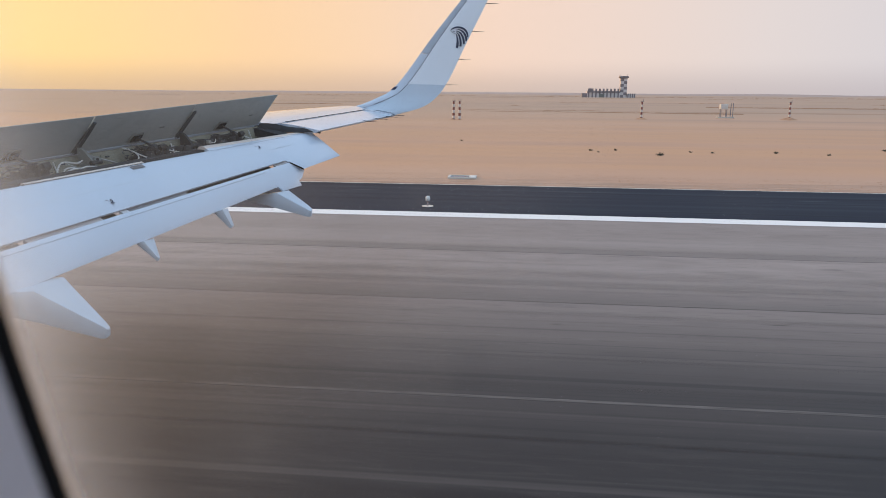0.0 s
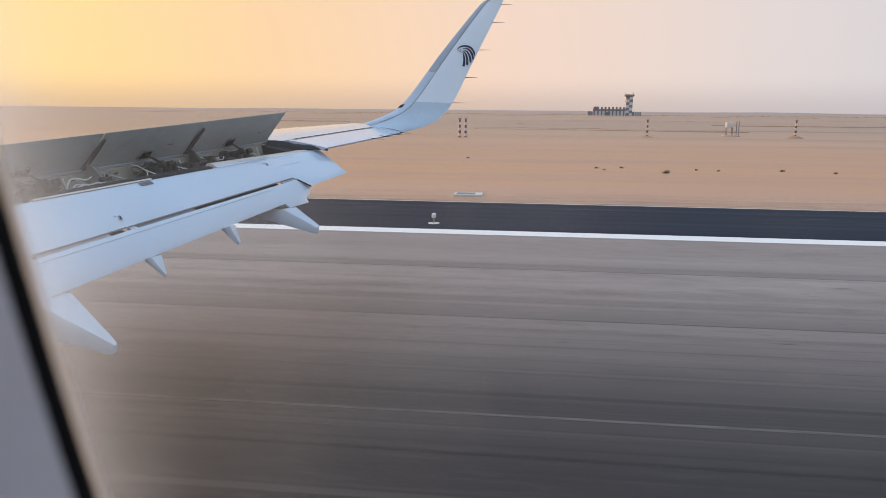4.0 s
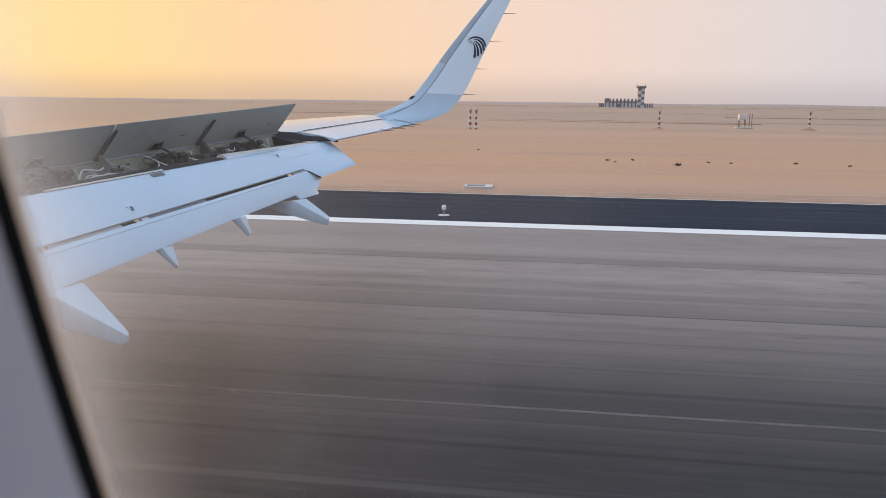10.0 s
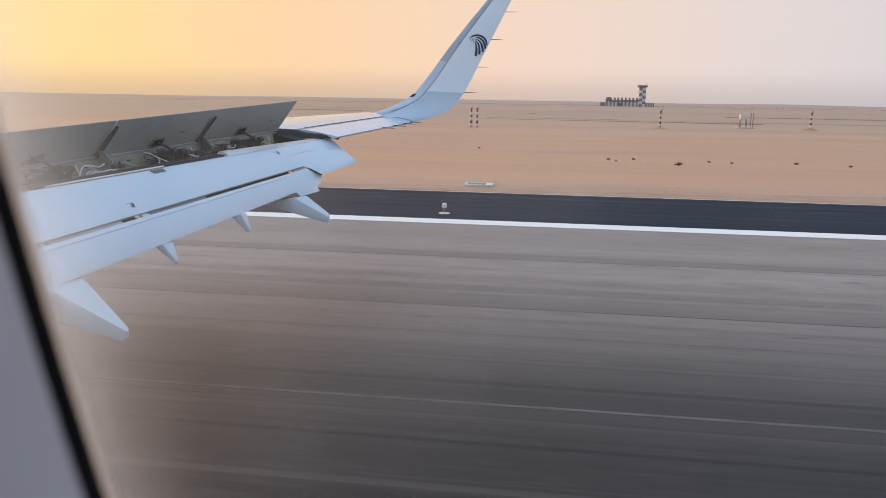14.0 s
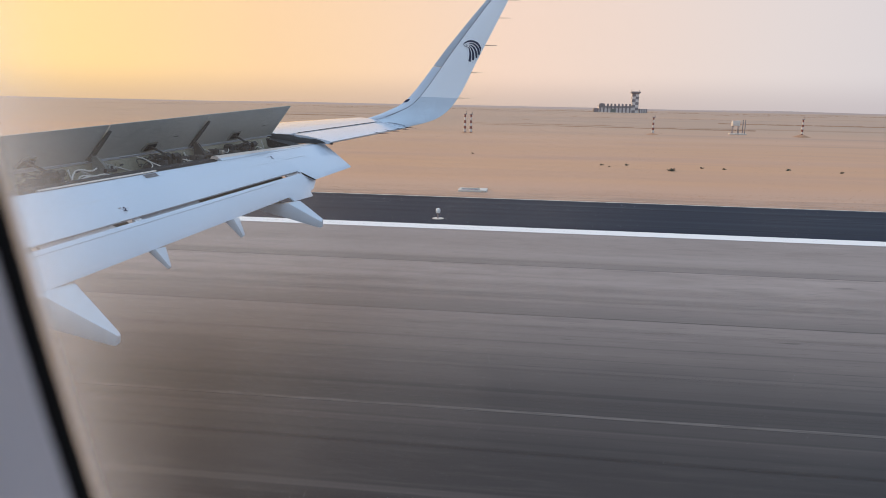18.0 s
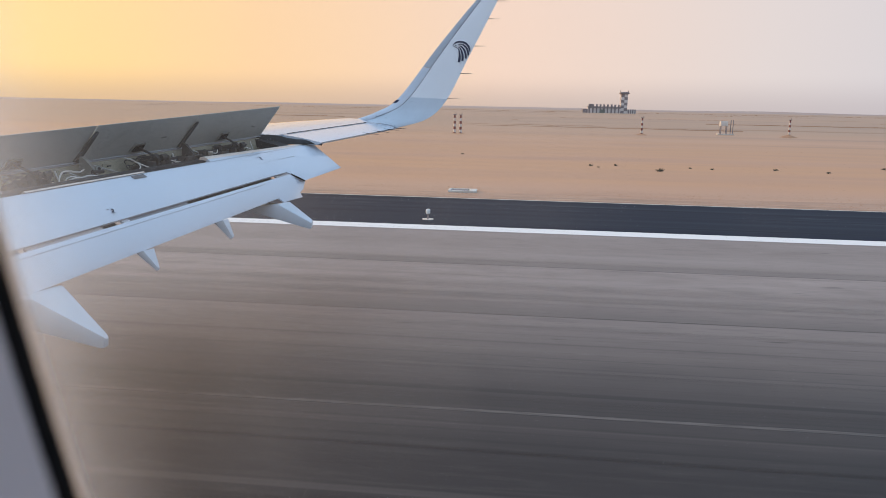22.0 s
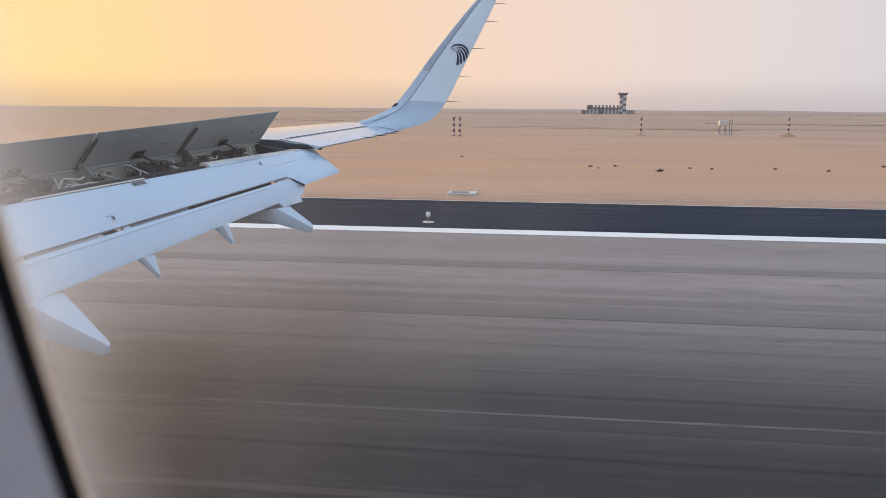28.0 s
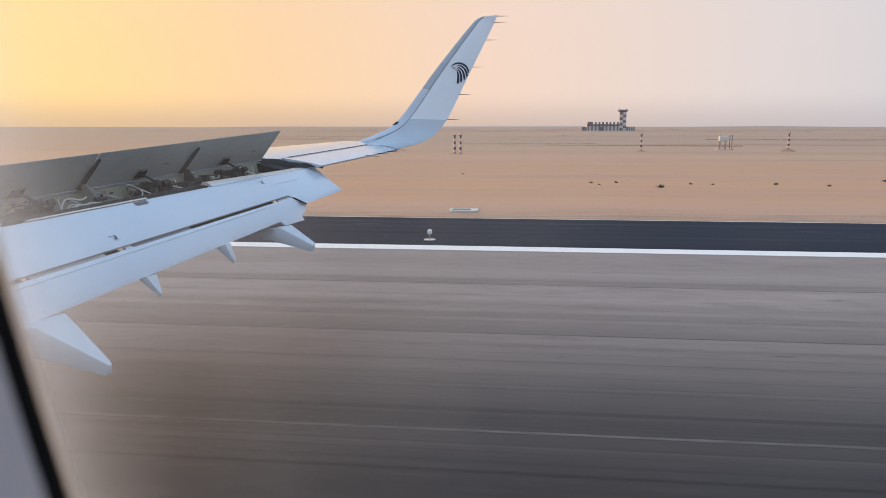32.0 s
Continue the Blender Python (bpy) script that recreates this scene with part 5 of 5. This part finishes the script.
part("parapet", block((3.8, 12.6, 3.6), (-14.4, 0, 8.2)), tower_grey, terminal, "raised corner of the roof", smooth=False)
part("fascia", block((36.2, 0.5, 1.1), (0, -6.25, 6.0)), tower_grey, terminal_wall, smooth=False)
for i in range(9):
    part("facade_panel", block((2.1, 0.7, 4.2), (-16.4 + 4.05 * i, -6.6, 7.7), 0.05), tower_grey, terminal, smooth=False)
    part("facade_panel", block((1.5, 0.5, 5.4), (-16.4 + 4.05 * i, -6.2, 2.7), 0.05), tower_grey, terminal, smooth=False)
part("gate", block((5.6, 0.6, 4.2), (-2.0, -6.5, 2.1), 0.05), bracket_grey, terminal, "wide dark gate", smooth=False)
annex = thing("annex_building", "low annex with grey and white panels by the tower", "building", at=(128.5, 814.0, -0.6))
part("wall", block((9.0, 8.0, 4.4), (0, 0, 2.2)), tower_white, annex, smooth=False)
for i in range(4):
    part("facade_panel", block((1.2, 0.5, 4.8), (-3.6 + 2.4 * i, -4.1, 2.4), 0.05), tower_grey, annex, smooth=False)

# ---- far ridge, gravel and tyre marks ----


def ridge(y, h, seed):
    bm = bmesh.new()
    last = None
    for i in range(121):
        x = -4200 + 70 * i
        z = h * (0.45 + 0.55 * noise.noise((x * 0.0007, seed, 0.3)) + 0.18 * noise.noise((x * 0.003, seed, 5.1)))
        z = max(z, 2.0) * (0.7 + 0.3 * min(1.0, max(0.0, (x + 1500) / 3000)))
        row = [bm.verts.new((x, y - 260, -3)), bm.verts.new((x, y - 90, z * 0.55)), bm.verts.new((x, y, z)), bm.verts.new((x, y + 200, -3))]
        if last:
            for k in range(3):
                bm.faces.new((last[k], row[k], row[k + 1], last[k + 1]))
        last = row
    return bm


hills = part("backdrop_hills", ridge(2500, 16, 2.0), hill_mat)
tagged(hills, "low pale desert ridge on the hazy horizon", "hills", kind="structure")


def berm(x0, x1, y, h, w, seed):
    """A long low mound of bulldozed sand."""
    bm = bmesh.new()
    last = None
    n = 120
    for i in range(n + 1):
        x = x0 + (x1 - x0) * i / n
        hh = 0.8 * h * max(0.0, 0.15 + 1.1 * noise.noise((x * 0.02, seed, 1.7))) * min(1.0, 6 * i / n, 6 * (n - i) / n)
        yy = y + 4 * noise.noise((x * 0.008, seed, 9.0))
        row = [bm.verts.new((x, yy - w, -1.0)), bm.verts.new((x, yy - 0.3 * w, hh * 0.8 - 0.35)), bm.verts.new((x, yy + 0.1 * w, hh - 0.35)), bm.verts.new((x, yy + w, -1.0))]
        if last:
            for k in range(3):
                bm.faces.new((last[k], row[k], row[k + 1], last[k + 1]))
        last = row
    return bm


for k, item in enumerate(((-160, 260, 175, 0.2, 3, 1.0), (-420, 120, 300, 0.36, 5, 2.0), (60, 620, 420, 1.1, 6, 3.0), (-900, 300, 620, 1.5, 9, 4.0), (-300, 1100, 1050, 2.4, 14, 5.0))):
    tagged(part("ground_berm", berm(*item), sand_mat), "long low mound of bulldozed desert sand", "berm", kind="structure")


def gravel(count, x0, x1, y0, y1, size, seed):
    rnd = random.Random(seed)
    verts, faces = [], []
    for k in range(count):
        x, y = x0 + (x1 - x0) * rnd.random(), y0 + (y1 - y0) * rnd.random() ** 2.2
        s = size * (0.4 + rnd.random() ** 3 * 1.6)
        b = len(verts)
        for ox, oy, oz in ((1, 0, 0), (0, 1, 0), (-1, 0, 0), (0, -1, 0), (0.1, 0, 0.8)):
            verts.append((x + ox * s * (0.7 + 0.6 * rnd.random()) * 1.8, y + oy * s * (0.7 + 0.6 * rnd.random()), -0.075 + oz * s))
        faces += [(b, b + 1, b + 4), (b + 1, b + 2, b + 4), (b + 2, b + 3, b + 4), (b + 3, b, b + 4)]
    me = bpy.data.meshes.new("gravel")
    me.from_pydata(verts, [], faces)
    me.materials.append(gravel_mat)
    return new("gravel", me)


def clod_lines():
    """Broken lines of low dark clods that old tracks have thrown up far out on the sand."""
    rnd = random.Random(12)
    verts, faces = [], []
    lines = [(-30, 26, 83, 0.05, 0.30), (8, 40, 88, 0.05, 0.22), (-12, 62, 160, 0.09, 0.8), (-60, 20, 175, 0.08, 0.6), (-90, 150, 240, 0.10, 0.5), (20, 210, 330, 0.14, 0.6), (-520, 900, 900, 0.55, 0.95), (-300, 700, 640, 0.26, 0.5)]
    for x0, x1, y, h, fill in lines:
        x = x0
        while x < x1:
            step = (1.2 + 2.4 * rnd.random()) * (y / 160) ** 0.5
            if noise.noise((x * 4.0 / y, y, 2.0)) * 0.8 + 0.5 < fill:
                hh = h * (0.3 + 0.9 * rnd.random())
                yy, w = y + rnd.gauss(0, 0.004 * y), 0.5 * h + 0.2
                b = len(verts)
                for u in (0.0, 0.25, 0.7, 1.0):
                    k = hh * (0.0 if u in (0.0, 1.0) else 0.6 + 0.4 * rnd.random())
                    for oy, oz in ((-w, -0.55), (0, k - 0.33), (w, -0.55)):
                        verts.append((x + step * 1.15 * u, yy + oy, oz))
                for i in range(3):
                    for c in range(2):
                        p = b + 3 * i + c
                        faces.append((p, p + 3, p + 4, p + 1))
            x += step
    me = bpy.data.meshes.new("rubble")
    me.from_pydata(verts, [], faces)
    me.materials.append(gravel_mat)
    return new("rubble", me)


tagged(clod_lines(), "broken lines of dark clods far out on the sand", "rubble", kind="stuff")
tagged(gravel(14000, -28, 34, 28.6, 33.5, 0.012, 11), "scattered sand clods and gravel along the shoulder", "gravel", kind="stuff")


def tyre_marks():
    """Long rubber streaks laid on the asphalt, thinning out to nothing at their edges and ends."""
    rnd = random.Random(21)
    verts, faces, ink = [], [], []
    marks = [(7.7, -60, 58, 0.10, 1.0), (7.25, -60, 130, 0.06, 0.6), (5.85, -60, 120, 0.20, 0.4), (14.6, -60, 120, 0.40, 0.14)]
    marks += [(2.6 + 15 * rnd.random() ** 1.3, -60 + 60 * rnd.random(), 25 + 60 * rnd.random(), 0.10 + 0.30 * rnd.random() ** 2, 0.08 + 0.30 * rnd.random() ** 2) for k in range(22)]
    for k, (y, x, length, w, dark) in enumerate(marks):
        slip = rnd.gauss(0, 0.0016) * length
        b, n = len(verts), 12
        for i in range(n + 1):
            u = i / n
            for o, a in ((-1.0, 0.0), (-0.2, 1.0), (0.25, 0.8), (1.0, 0.0)):
                verts.append((x + length * u, y + slip * u + o * w, 0.0022 + 0.0001 * (k % 30)))
                ink.append(a * dark * min(1.0, 6 * u, 6 * (1 - u)))
        for i in range(n):
            for c in range(3):
                p = b + 4 * i + c
                faces.append((p, p + 4, p + 5, p + 1))
    me = bpy.data.meshes.new("tyre_marks")
    me.from_pydata(verts, [], faces)
    at = me.attributes.new("ink", "FLOAT", "POINT")
    at.data.foreach_set("value", ink)
    me.materials.append(rubber_streak)
    return new("tyre_marks", me)


rubber_streak = material("rubber_streak", (0.045, 0.040, 0.038), 0.85, grain=0.45, scale=(0.1, 9, 1), fine=(0.8, 40, 1), spec=0.2)
rs, rl = rubber_streak.node_tree.nodes, rubber_streak.node_tree.links
ink_of = rs.new("ShaderNodeAttribute")
ink_of.attribute_name = "ink"
thin_out = rs.new("ShaderNodeMath")
thin_out.operation = "MULTIPLY"
thin_out.inputs[1].default_value = 0.38
rl.new(ink_of.outputs["Fac"], thin_out.inputs[0])
rl.new(thin_out.outputs[0], rs["Principled BSDF"].inputs["Alpha"])
tagged(tyre_marks(), "black tyre rubber streaks along the runway", "tyre marks", kind="stuff")
touchdown = part("road_marking", block((22.5, 3.0, 0.008), (24.0, 7.9, 0.001)), white_paint, smooth=False)
tagged(touchdown, "worn white touchdown bar painted on the runway", "runway marking", kind="structure")
stub = part("road_marking", block((0.75, 0.07, 0.006), (8.4, 10.6, 0.001)), white_paint, smooth=False)
tagged(stub, "short worn white paint stub on the runway", "runway marking", kind="structure")
